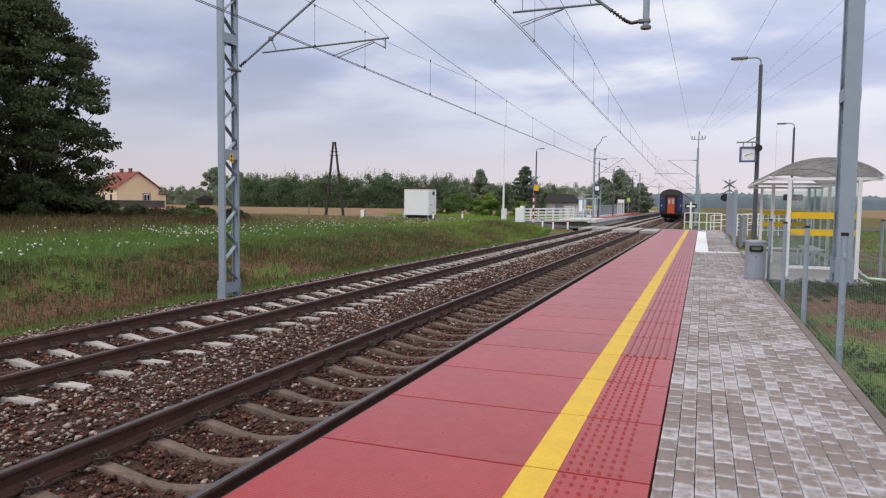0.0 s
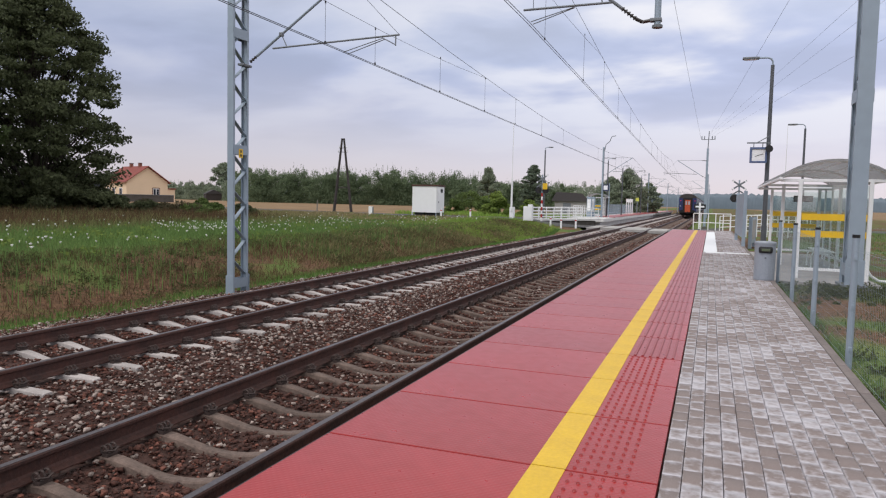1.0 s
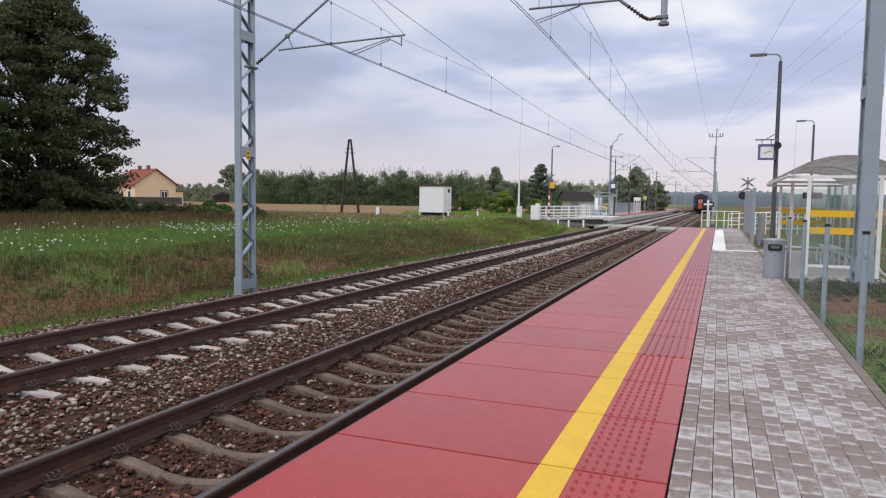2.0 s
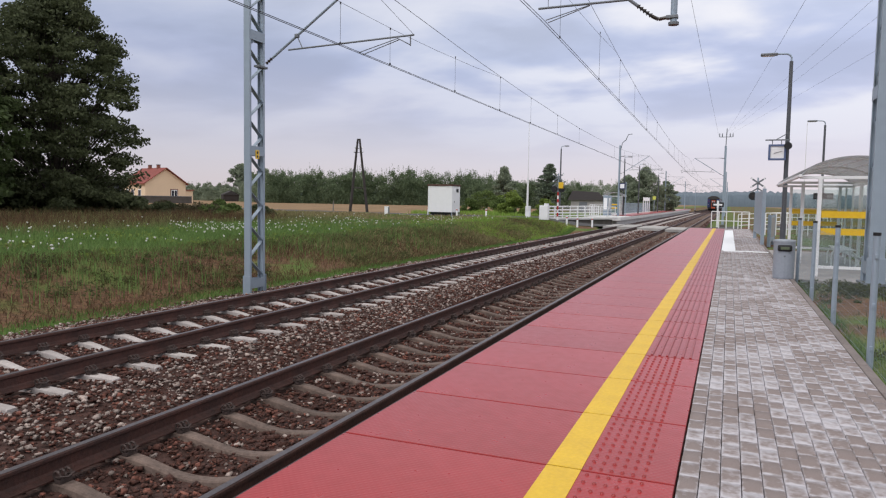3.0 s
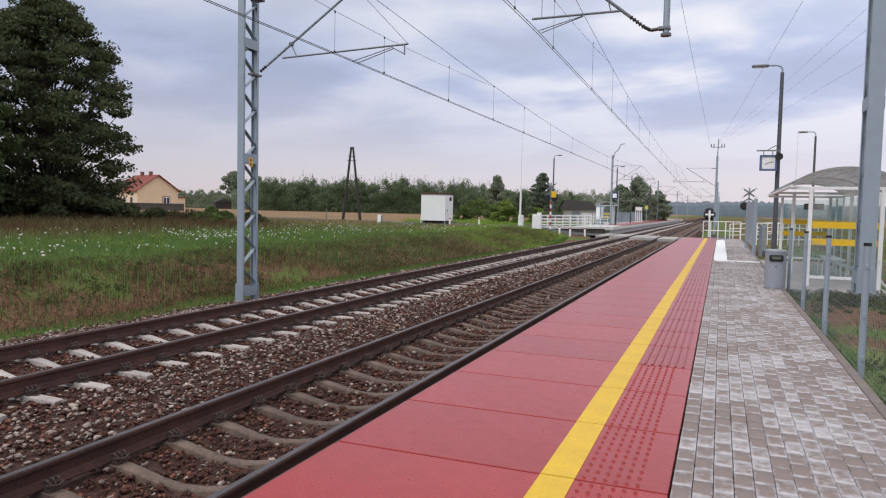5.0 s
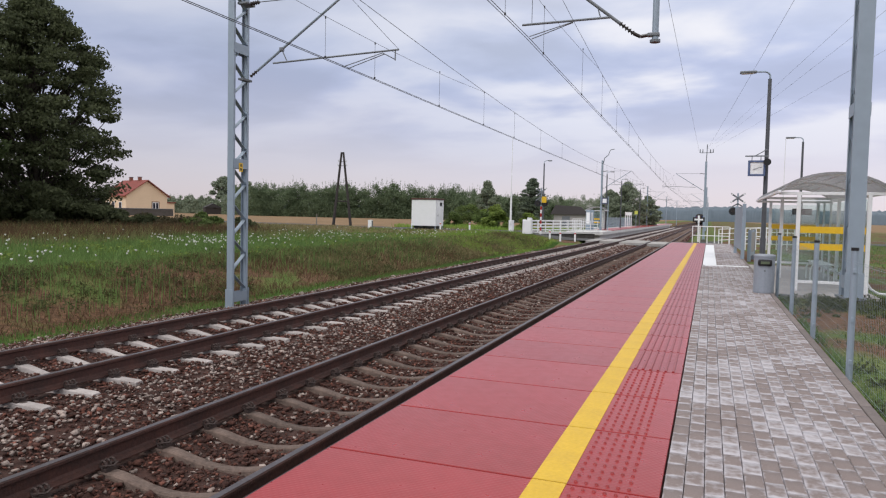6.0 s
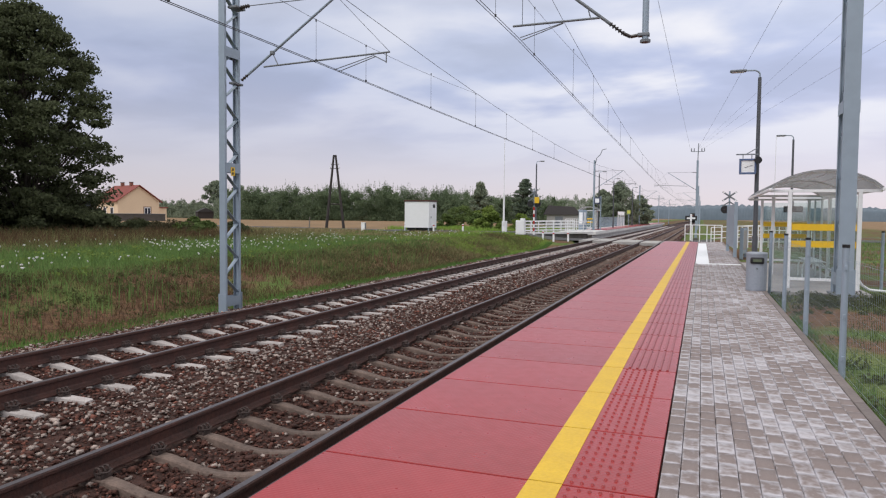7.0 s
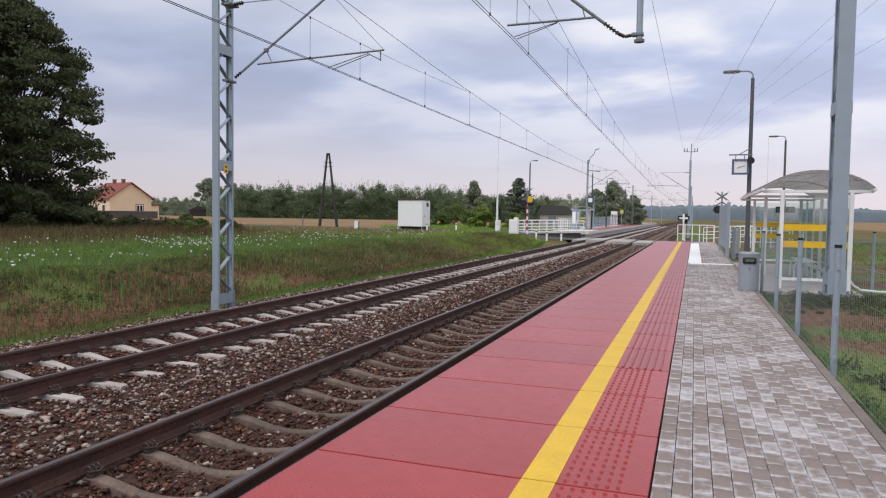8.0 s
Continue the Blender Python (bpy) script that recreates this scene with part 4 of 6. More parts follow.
platform_fence = thing("wire_fence", pose(0, 0, 0), "wire mesh fence on round steel posts behind the platform", "fence", "wire fences")
side_fence = thing("wire_fence", pose(0, 0, 0), "wire mesh fence turning off beside the shelter", "fence", "wire fences")
for fence, seq, first in ((platform_fence, FENCE, 0), (side_fence, [FENCE[-1]] + FENCE_2, 1)):
    for p in seq[first:]:
        fence_post(fence, *p)
    for a, b in zip(seq, seq[1:]):
        fence_mesh(fence, a, b)


def sheet_material():
    """Smoky plastic roof sheet that lets half of the sky's light through."""
    m = bpy.data.materials.new("smoky_roof_sheet")
    m.use_nodes = True
    nt = m.node_tree
    N, L = nt.nodes.new, nt.links.new
    b, out = nt.nodes["Principled BSDF"], nt.nodes["Material Output"]
    b.inputs["Base Color"].default_value, b.inputs["Roughness"].default_value = (0.30, 0.295, 0.30, 1), 0.35
    co, wv, cr = N("ShaderNodeTexCoord"), N("ShaderNodeTexNoise"), N("ShaderNodeMapRange")
    wv.inputs["Scale"].default_value = 3.0
    L(co.outputs["Object"], wv.inputs["Vector"])
    cr.inputs[3].default_value, cr.inputs[4].default_value = 0.62, 0.86
    L(wv.outputs[0], cr.inputs[0])
    tl, mx, mx2, tr = N("ShaderNodeBsdfTranslucent"), N("ShaderNodeMixShader"), N("ShaderNodeMixShader"), N("ShaderNodeBsdfTransparent")
    tl.inputs[0].default_value = (0.52, 0.515, 0.52, 1)
    mx.inputs[0].default_value = 0.5
    L(b.outputs[0], mx.inputs[1])
    L(tl.outputs[0], mx.inputs[2])
    L(cr.outputs[0], mx2.inputs[0])
    L(tr.outputs[0], mx2.inputs[1])
    L(mx.outputs[0], mx2.inputs[2])
    L(mx2.outputs[0], out.inputs[0])
    return m


MAT_SHEET = sheet_material()


def make_shelter(x0, x1, ys, base, eave, rise, over, name_label, yellow):
    """Arched waiting shelter: white posts, glass ends and back, ribbed curved roof."""
    s = thing("waiting_shelter", pose(0, 0, base), name_label, "shelter", "waiting shelters")
    frame_white = MAT_WHITE
    h = eave - base
    for y in ys:
        for x in (x0, x1):
            part("post", box(B(), (x, y, h / 2), (0.075, 0.075, h), 0.008), frame_white, s)
        part("tie_beam", box(B(), ((x0 + x1) / 2, y, h - 0.03), (x1 - x0 + 2 * over, 0.06, 0.06), 0.006), frame_white, s)
    n = 14
    xa, xb = x0 - over, x1 + over

    def arch(u):
        return xa + (xb - xa) * u, h + rise * (1 - (2 * u - 1) ** 2) ** 0.8
    for y in ys:
        pts = [(arch(k / n)[0], y, arch(k / n)[1]) for k in range(n + 1)]
        part("roof_rib", pipe(B(), pts, 0.026, 6), frame_white, s)
    ya, yb = ys[0] - 0.15, ys[-1] + 0.15
    v, f = [], []
    for k in range(n + 1):
        x, z = arch(k / n)
        for y, dz in ((ya, 0.03), (yb, 0.03), (yb, 0.045), (ya, 0.045)):
            v.append((x, y, z + dz))
    for k in range(n):
        for i in range(4):
            j = (i + 1) % 4
            f.append((4 * k + i, 4 * k + j, 4 * k + 4 + j, 4 * k + 4 + i))
    f += [(0, 1, 2, 3), (4 * n + 3, 4 * n + 2, 4 * n + 1, 4 * n)]
    part("roof_sheet", mesh_of("roof_sheet", v, f, MAT_SHEET), None, s, "smoky translucent curved roof sheet")
    for k in range(0, n + 1, 2):
        x, z = arch(k / n)
        part("purlin", rod(B(), (x, ya + 0.1, z + 0.012), (x, yb - 0.1, z + 0.012), 0.010, n=6), frame_white, s)
    for k in (0, n):
        x, z = arch(k / n)
        part("gutter", box(B(), (x, (ya + yb) / 2, z), (0.06, yb - ya, 0.06), 0.01), frame_white, s)
    # gable ends: two yellow safety bands on glass
    for y in (ys[0], ys[-1]):
        g = part("end_pane", box(B(), ((x0 + x1) / 2, y, 0.2 + (h - 0.3) / 2), (x1 - x0 - 0.09, 0.010, h - 0.35)), MAT_GLASS, s, "clear glass pane")
        g.visible_shadow = False
        for z in (1.22, 0.87):
            part("safety_band", box(B(), ((x0 + x1) / 2, y - 0.010, z - base), (x1 - x0 - 0.09, 0.004, 0.135)), yellow, g, "yellow safety band")
        part("bottom_rail", box(B(), ((x0 + x1) / 2, y, 0.2), (x1 - x0 - 0.075, 0.05, 0.06), 0.006), frame_white, s)
    panes = 6
    step = (ys[-1] - ys[0]) / panes
    for k in range(panes):
        y = ys[0] + step * (k + 0.5)
        g = part("back_pane", box(B(), (x1, y, 0.2 + (h - 0.3) / 2), (0.010, step - 0.05, h - 0.35)), MAT_GLASS, s, "clear glass pane")
        g.visible_shadow = False
        if k:
            part("mullion", box(B(), (x1, ys[0] + step * k, h / 2), (0.045, 0.04, h - 0.1), 0.006), frame_white, s)
    part("back_rail", box(B(), (x1, (ys[0] + ys[-1]) / 2, 0.2), (0.05, ys[-1] - ys[0], 0.06), 0.006), frame_white, s)
    return s


shelter = make_shelter(1.70, 2.98, (16.2, 19.8, 23.4), -0.06, 2.0, 0.36, 0.38, "white arched shelter with smoky roof and yellow bands", MAT_SIGN_YELLOW)
make_shelter(-11.6, -10.3, (72.2, 74.5), 0.1, 2.1, 0.35, 0.35, "small white arched shelter on the far platform", MAT_SIGN_YELLOW)
MAT_APRON = mat("grey_brown_paving", (0.40, 0.375, 0.365), 0.9, colour2=(0.29, 0.27, 0.26), scale=2.2, fine=14, bump=0.3)
apron = part("pavement_2", box(B(), (2.16, 20.2, -0.16), (1.9, 9.6, 0.2), 0.01), MAT_APRON)
tagged(apron, "grey concrete paving under the waiting shelter", "pavement", kind="structure")


def make_bench():
    b = thing("bench", pose(2.55, 19.3, -0.06), "white tube bench inside the glass shelter", "bench")
    for y in (-0.8, 0.0, 0.8):
        pts = [(0.2, y, 0.0)] + [(0.2 * math.cos(a), y, 0.28 + 0.15 * math.sin(a)) for a in (0, 0.5, 1.0, 1.57, 2.1, 2.6, 3.14)] + [(-0.2, y, 0.0)]
        part("hoop_leg", pipe(B(), pts, 0.018), MAT_WHITE, b)
    for x in (-0.12, 0.0, 0.12):
        part("seat_slat", box(B(), (x, 0, 0.445), (0.09, 2.0, 0.025), 0.006), MAT_WHITE, b)


make_bench()
hoop = thing("bent_pipe", pose(3.10, 17.3, -0.10), "white bent pipe lying beside the shelter post", "pipe")
part("tube", pipe(B(), [(-0.10, -1.0, 0.45), (-0.10, -1.0, 0.28), (0.0, -0.95, 0.14), (0.14, -0.9, 0.05), (0.5, -0.8, 0.02), (1.1, -0.6, 0.02)], 0.025), MAT_WHITE, hoop)


def info_board(x, y, z0, w, h, turn, label):
    b = thing("notice_board", pose(x, y, z0, 0, 0, turn), label, "notice board", "notice boards")
    for s in (-1, 1):
        part("upright", box(B(), (s * w / 2, 0, h / 2), (0.10, 0.12, h), 0.01), MAT_GALV, b)
    part("case", box(B(), (0, 0, h * 0.56), (w - 0.09, 0.09, h * 0.8), 0.01), MAT_GALV, b, "grey steel notice case")
    part("sheet", box(B(), (0, -0.049, h * 0.6), (w * 0.8, 0.004, h * 0.62)), MAT_PALE_PANEL, b, "pale paper notice")
    return b


info_board(1.08, 29.7, -0.02, 5.0, 2.0, 91, "long grey notice board seen from its end")
info_board(1.47, 28.4, -0.1, 1.6, 1.15, 82, "low grey steel notice board")
stop_sign = thing("departure_display", pose(3.05, 23.7, 2.0), "small dark display hung under the shelter roof", "display")
part("case", box(B(), (-0.5, -0.3, -0.32), (0.52, 0.08, 0.18), 0.01), MAT_BLACK, stop_sign)
for dx in (-0.66, -0.34):
    part("panel", box(B(), (dx, -0.343, -0.32), (0.16, 0.006, 0.12)), mat("grey_screen", (0.16, 0.18, 0.19), 0.3), stop_sign)
part("hanger", rod(B(), (-0.5, -0.3, -0.24), (-0.5, -0.3, -0.02), 0.015), MAT_GALV_DARK, stop_sign)


def railing(pts, h, name, label, category="railing", step=1.0, rails=(1.0, 0.62, 0.28), r=0.028):
    g = thing(name, pose(0, 0, 0), label, category, "white railings")
    pts = [Vector(p) for p in pts]
    for a, b in zip(pts, pts[1:]):
        n = max(1, round((b - a).length / step))
        for k in range(n + 1):
            p = a.lerp(b, k / n)
            part("post", rod(B(), p, p + Vector((0, 0, h)), r, n=8), MAT_WHITE, g)
        for q in rails:
            part("rail_tube", rod(B(), a + Vector((0, 0, h * q)), b + Vector((0, 0, h * q)), r * 0.8, n=8), MAT_WHITE, g)


railing([(-0.95, 44.2, 0), (1.1, 44.2, 0)], 0.98, "platform_railing", "white tube railing closing the platform end", step=0.42, rails=(1.0, 0.45))
railing([(0.55, 47.6, -0.35), (3.0, 48.4, -0.2), (5.6, 48.6, -0.2)], 1.15, "ramp_railing", "white tube railing of the access ramp", step=0.6, rails=(1.0, 0.75, 0.4))
railing([(1.7, 38.5, -0.1), (3.2, 39.4, -0.1), (5.2, 39.6, -0.1)], 1.1, "path_railing", "white tube railing beside the station path", step=0.5)


def crossing_signal(x, y, z0, h, label, striped=False, yellow=False):
    c = thing("crossing_signal", pose(x, y, z0), label, "crossing signal", "crossing signals")
    n = 8
    if striped:
        for k in range(n):
            part("pole_band", rod(B(), (0, 0, h * k / n * 0.6), (0, 0, h * (k + 1) / n * 0.6), 0.07, n=10), MAT_RED_PAINT if k % 2 else MAT_WHITE, c)
        part("pole", rod(B(), (0, 0, h * 0.6), (0, 0, h), 0.05, n=10), MAT_GALV, c)
    else:
        part("pole", rod(B(), (0, 0, 0), (0, 0, h), 0.055, n=10), MAT_GALV, c)
    for a in (35, -35):
        d = Vector((math.cos(radians(a)), 0, math.sin(radians(a)))) * 0.55
        k = part("cross_arm", bar(B(), Vector((0, -0.08 - 0.01 * (a > 0), h - 0.35)) - d, Vector((0, -0.08 - 0.01 * (a > 0), h - 0.35)) + d, 0.012, 0.11), MAT_GALV_DARK, c)
        for t in (-0.85, 0.85):
            part("red_tip", bar(B(), Vector((0, -0.089 - 0.01 * (a > 0), h - 0.35)) + d * (t - 0.1), Vector((0, -0.089 - 0.01 * (a > 0), h - 0.35)) + d * (t + 0.1), 0.008, 0.10), MAT_WHITE, k)
    for s in (-1, 1):
        d = Vector((s * 0.5, 0, -0.33))
        part("chevron", bar(B(), (0, -0.07, h - 0.72), Vector((0, -0.07, h - 0.72)) + d * 0.9, 0.012, 0.09), MAT_GALV_DARK, c)
    for s in (-1, 1):
        l = part("signal_lamp", rod(B(), (s * 0.28, -0.06, h - 1.25), (s * 0.28, 0.03, h - 1.25), 0.27, n=16), MAT_BLACK, c, "round black lamp backing board")
        part("lamp_lens", rod(B(), (s * 0.28, -0.10, h - 1.25), (s * 0.28, -0.06, h - 1.25), 0.09, n=12), MAT_INSUL, l)
    if yellow:
        part("yellow_box", box(B(), (0.25, -0.1, h - 0.95), (0.36, 0.2, 0.48), 0.02), MAT_SIGN_YELLOW, c, "bright yellow signal box")
    return c


crossing_signal(1.72, 51.9, -0.2, 3.45, "crossing signal with a white cross and round lamps")
crossing_signal(-12.65, 55.1, -0.05, 3.7, "crossing signal on a red and white pole", True, True)


def barrier(x, y, z0, h, label):
    b = thing("crossing_barrier", pose(x, y, z0), label, "barrier", "crossing barriers")
    part("machine_box", box(B(), (0, 0, 0.5), (0.34, 0.5, 1.0), 0.03), MAT_WHITE, b)
    part("arm_lower", rod(B(), (0, -0.26, 0.7), (0, -0.26, 0.42 * h), 0.085, 0.075, 10), MAT_WHITE, b, "thick white lower half of the raised arm")
    part("arm_upper", rod(B(), (0, -0.26, 0.42 * h), (0, -0.26, h), 0.032, 0.022, 8), MAT_WHITE, b)
    return b


barrier(-15.4, 56.3, 0.0, 7.9, "raised white crossing barrier pointing straight up")
barrier(5.75, 66.4, -0.2, 8.6, "raised pale crossing barrier beyond the shelter")
wbox = thing("control_cabinet", pose(-13.15, 52.8, 0.0), "white crossing control cabinet beside the track", "cabinet")
part("body", box(B(), (0, 0, 0.55), (0.68, 0.5, 1.1), 0.02), MAT_WHITE, wbox)
part("door", box(B(), (0, -0.255, 0.57), (0.58, 0.02, 0.92), 0.006), MAT_WHITE, wbox)
part("top_box", box(B(), (0.16, 0, 1.17), (0.3, 0.4, 0.16), 0.02), MAT_WHITE, wbox)
for x, y in ((-18.0, 53.2), (-20.9, 54.2), (-11.5, 53.3), (-10.6, 52.9), (-9.7, 54.1), (-26, 60)):
    z = float(ground_height(np.array([x]), np.array([y]))[0])
    g = thing("marker_post", pose(x, y, z - 0.05), "short white roadside marker post with red band", "marker post", "marker posts")
    part("post", box(B(), (0, 0, 0.36), (0.13, 0.10, 0.82), 0.02), MAT_WHITE, g)
    part("band", box(B(), (0, 0, 0.66), (0.134, 0.104, 0.10), 0.01), MAT_RED_PAINT, g)
mile = thing("kilometre_stone", pose(-27.27, 53.95, 0.0), "white square kilometre stone in the grass", "marker stone")
part("stone", box(B(), (0, 0, 0.36), (0.34, 0.2, 0.78), 0.02), MAT_WHITE, mile)
part("side_band", box(B(), (0.19, 0.01, 0.34), (0.05, 0.18, 0.72), 0.01), MAT_GALV_DARK, mile)
stop = thing("track_sign", pose(-0.90, 63.5, -0.6), "dark track sign with a white cross on a post", "track sign")
part("post", rod(B(), (0, 0, 0), (0, 0, 2.3), 0.07, n=8), MAT_WHITE, stop)
sb = part("board", box(B(), (0, -0.08, 1.98), (0.95, 0.03, 0.40), 0.01), MAT_BLACK, stop)
part("cross_bar", box(B(), (0, -0.10, 1.98), (0.70, 0.012, 0.14)), MAT_WHITE, sb)
part("cross_upright", box(B(), (0, -0.102, 2.02), (0.16, 0.012, 0.62)), MAT_WHITE, sb)

# ---- across the tracks ----


def relay_hut():
    h = thing("relay_hut", pose(-23.55, 57.85, 0.14), "white equipment hut with a brown flat roof", "equipment hut")
    part("body", box(B(), (0, 0, 1.33), (2.30, 1.9, 2.3), 0.015), MAT_WHITE, h)
    part("roof", box(B(), (0, 0, 2.54), (2.42, 2.02, 0.14), 0.02), mat("brown_roof_felt", (0.10, 0.045, 0.035), 0.8), h)
    part("door", box(B(), (1.16, -0.1, 1.25), (0.03, 1.0, 2.0), 0.006), MAT_WHITE, h)
    part("vent_grille", box(B(), (1.165, 0.25, 2.1), (0.02, 0.55, 0.32)), MAT_GALV_DARK, h)
    part("handle", box(B(), (1.19, -0.5, 1.1), (0.03, 0.04, 0.16)), MAT_BLACK, h)
    # black blocks give the shadowed gap below the raised floor
    for x in (-0.9, 0.9):
        part("gap_shade", box(B(), (x * 0.6, 0, -0.02), (0.9, 1.5, 0.42), 0.01), MAT_BLACK, h)
    for x, y in ((1.1, -0.9), (1.1, 0.9), (-1.1, -0.9)):
        part("foot", box(B(), (x, y, 0.0), (0.06, 0.06, 0.42)), MAT_GALV, h)


relay_hut()
MAT_POLE = mat("dark_tarred_wood", (0.055, 0.045, 0.042), 0.9, colour2=(0.032, 0.027, 0.026), scale=3, bump=0.3)
ap = thing("utility_pole", pose(-34.6, 62.1, -0.1), "dark wooden A-shaped utility pole", "utility pole")
for a, b in (((-0.72, -0.4, 0), (-0.10, 0, 7.45)), ((0.95, 0.2, -0.1), (0.10, 0, 7.45))):
    part("leg", rod(B(), a, b, 0.15, 0.10, 10), MAT_POLE, ap)
part("cross_brace", rod(B(), (-0.52, -0.25, 2.55), (0.62, 0.1, 2.55), 0.06), MAT_POLE, ap)
for z in (6.1, 6.5):
    part("cross_arm", box(B(), (0, 0, z), (0.55 + (7 - z) * 0.5, 0.07, 0.05)), MAT_POLE, ap)
    for s in (-1, 1):
        part("insulator", rod(B(), (s * (0.3 + (7 - z) * 0.25), 0, z), (s * (0.3 + (7 - z) * 0.25), 0, z + 0.16), 0.05), MAT_WHITE, ap)
post = thing("wooden_stake", pose(-34.8, 57.6, 0.0), "thin weathered wooden stake in the meadow", "stake")
part("stake", rod(B(), (0, 0, 0), (0.05, 0, 1.15), 0.07, 0.05), mat("grey_wood", (0.25, 0.22, 0.19), 0.9), post)


def make_house():
    h = thing("house", pose(-92.6, 96.6, -0.6, 0, 0, 71), "peach rendered house with a red tiled gable roof", "house")
    wallm = mat("peach_render", (0.78, 0.60, 0.42), 0.9, colour2=(0.72, 0.55, 0.38), scale=0.6, bump=0.1)
    roofm = mat("red_roof_tiles", (0.27, 0.062, 0.048), 0.8, colour2=(0.19, 0.05, 0.04), scale=2, bump=0.4, bump_scale=8)
    w, l, e, r = 3.75, 8.5, 4.2, 6.75
    bm = extrude_y([(-w, 0), (w, 0), (w, e), (0, r - 0.1), (-w, e)], 0, l)
    part("wall", bm, wallm, h)
    for s in (-1, 1):
        prof = [(0, r), (s * (w + 0.45), e - 0.33), (s * (w + 0.45), e - 0.20), (0, r + 0.14)]
        part("roof_slope", extrude_y(prof, -0.45, l + 0.45), roofm, h)
    for y in (2.4, 5.6):
        c = part("chimney", box(B(), (-0.1, y, r + 0.15), (0.5, 0.5, 1.0), 0.02), mat("red_brick", (0.25, 0.10, 0.07), 0.9), h)
        part("chimney_cap", box(B(), (-0.1, y, r + 0.68), (0.62, 0.62, 0.09), 0.01), MAT_GALV_DARK, c)
    dark = mat("window_glass", (0.03, 0.035, 0.05), 0.12)
    brown = mat("brown_trim", (0.22, 0.10, 0.06), 0.6)
    wn = part("window", box(B(), (1.55, -0.02, 2.35), (1.15, 0.08, 1.25)), MAT_WHITE, h, "white-framed window")
    part("trim", box(B(), (1.55, -0.012, 2.35), (1.45, 0.05, 1.55)), brown, wn)
    for dx in (-0.28, 0.28):
        part("pane", box(B(), (1.55 + dx, -0.065, 2.35), (0.42, 0.02, 1.0)), dark, wn)
    for y in (2.0, 4.6, 6.8):
        wn = part("window", box(B(), (-w - 0.02, y, 2.3), (0.08, 1.1, 1.3)), MAT_WHITE, h, "white-framed window")
        part("pane", box(B(), (-w - 0.065, y, 2.3), (0.02, 0.9, 1.1)), dark, wn)
    part("annex", box(B(), (w + 0.9, 2.2, 1.45), (1.8, 3.0, 2.9), 0.02), wallm, h)
    part("annex_roof", box(B(), (w + 0.9, 2.2, 3.0), (2.1, 3.4, 0.18), 0.02), roofm, h)
    g = thing("garden_wall", pose(-86.5, 91.0, -0.5, 0, 0, 52), "low dark block garden wall before the house", "garden wall")
    part("wall", box(B(), (-1.2, 0, 0.85), (9.5, 0.25, 1.7), 0.02), mat("dark_block", (0.10, 0.088, 0.08), 0.95, colour2=(0.06, 0.055, 0.05), scale=1.5), g)
    part("coping", box(B(), (-1.2, 0, 1.74), (9.6, 0.36, 0.09), 0.02), MAT_GALV_DARK, g)
    o = thing("outbuilding", pose(-108, 100, -0.4, 0, 0, 60), "small grey-blue outbuilding beside the house", "outbuilding")
    part("wall", box(B(), (0, 0, 1.5), (5, 5, 3.0)), mat("pale_grey_render", (0.36, 0.38, 0.42), 0.9), o)
    part("roof", extrude_y([(-2.8, 2.9), (2.8, 2.9), (0, 4.6)], -2.8, 2.8), mat("slate_roof", (0.07, 0.085, 0.11), 0.8), o)
    b = thing("barn", pose(-23.0, 118, -0.2, 0, 0, 12), "low building with a dark pitched roof", "barn")
    part("wall", box(B(), (0.8, 0, 1.0), (5.2, 4, 2.0)), mat("pale_block", (0.40, 0.38, 0.36), 0.9, colour2=(0.3, 0.28, 0.27), scale=1), b)
    part("roof", extrude_y([(-2.4, 1.95), (4.0, 1.95), (2.6, 3.3), (-1.6, 3.5)], -2.3, 2.3), mat("dark_roof", (0.075, 0.066, 0.068), 0.85), b)
    part("gate", box(B(), (0.2, -2.02, 0.85), (1.3, 0.05, 1.6)), MAT_GALV_DARK, b)
    b2 = thing("hay_shed", pose(-122, 150, 0.0, 0, 0, 50), "low dark wooden shed by the field", "shed")
    part("wall", box(B(), (0, 0, 0.9), (4, 3, 2.0)), mat("dark_boards", (0.045, 0.036, 0.033), 0.9), b2)
    part("roof", extrude_y([(-2.2, 1.8), (2.2, 1.8), (0, 2.9)], -1.7, 1.7), mat("dark_boards_roof", (0.05, 0.045, 0.045), 0.9), b2)


make_house()


MAT_PALE_FRONT = mat("pale_new_concrete", (0.72, 0.71, 0.70), 0.85, colour2=(0.58, 0.57, 0.56), scale=1.2, bump=0.2)


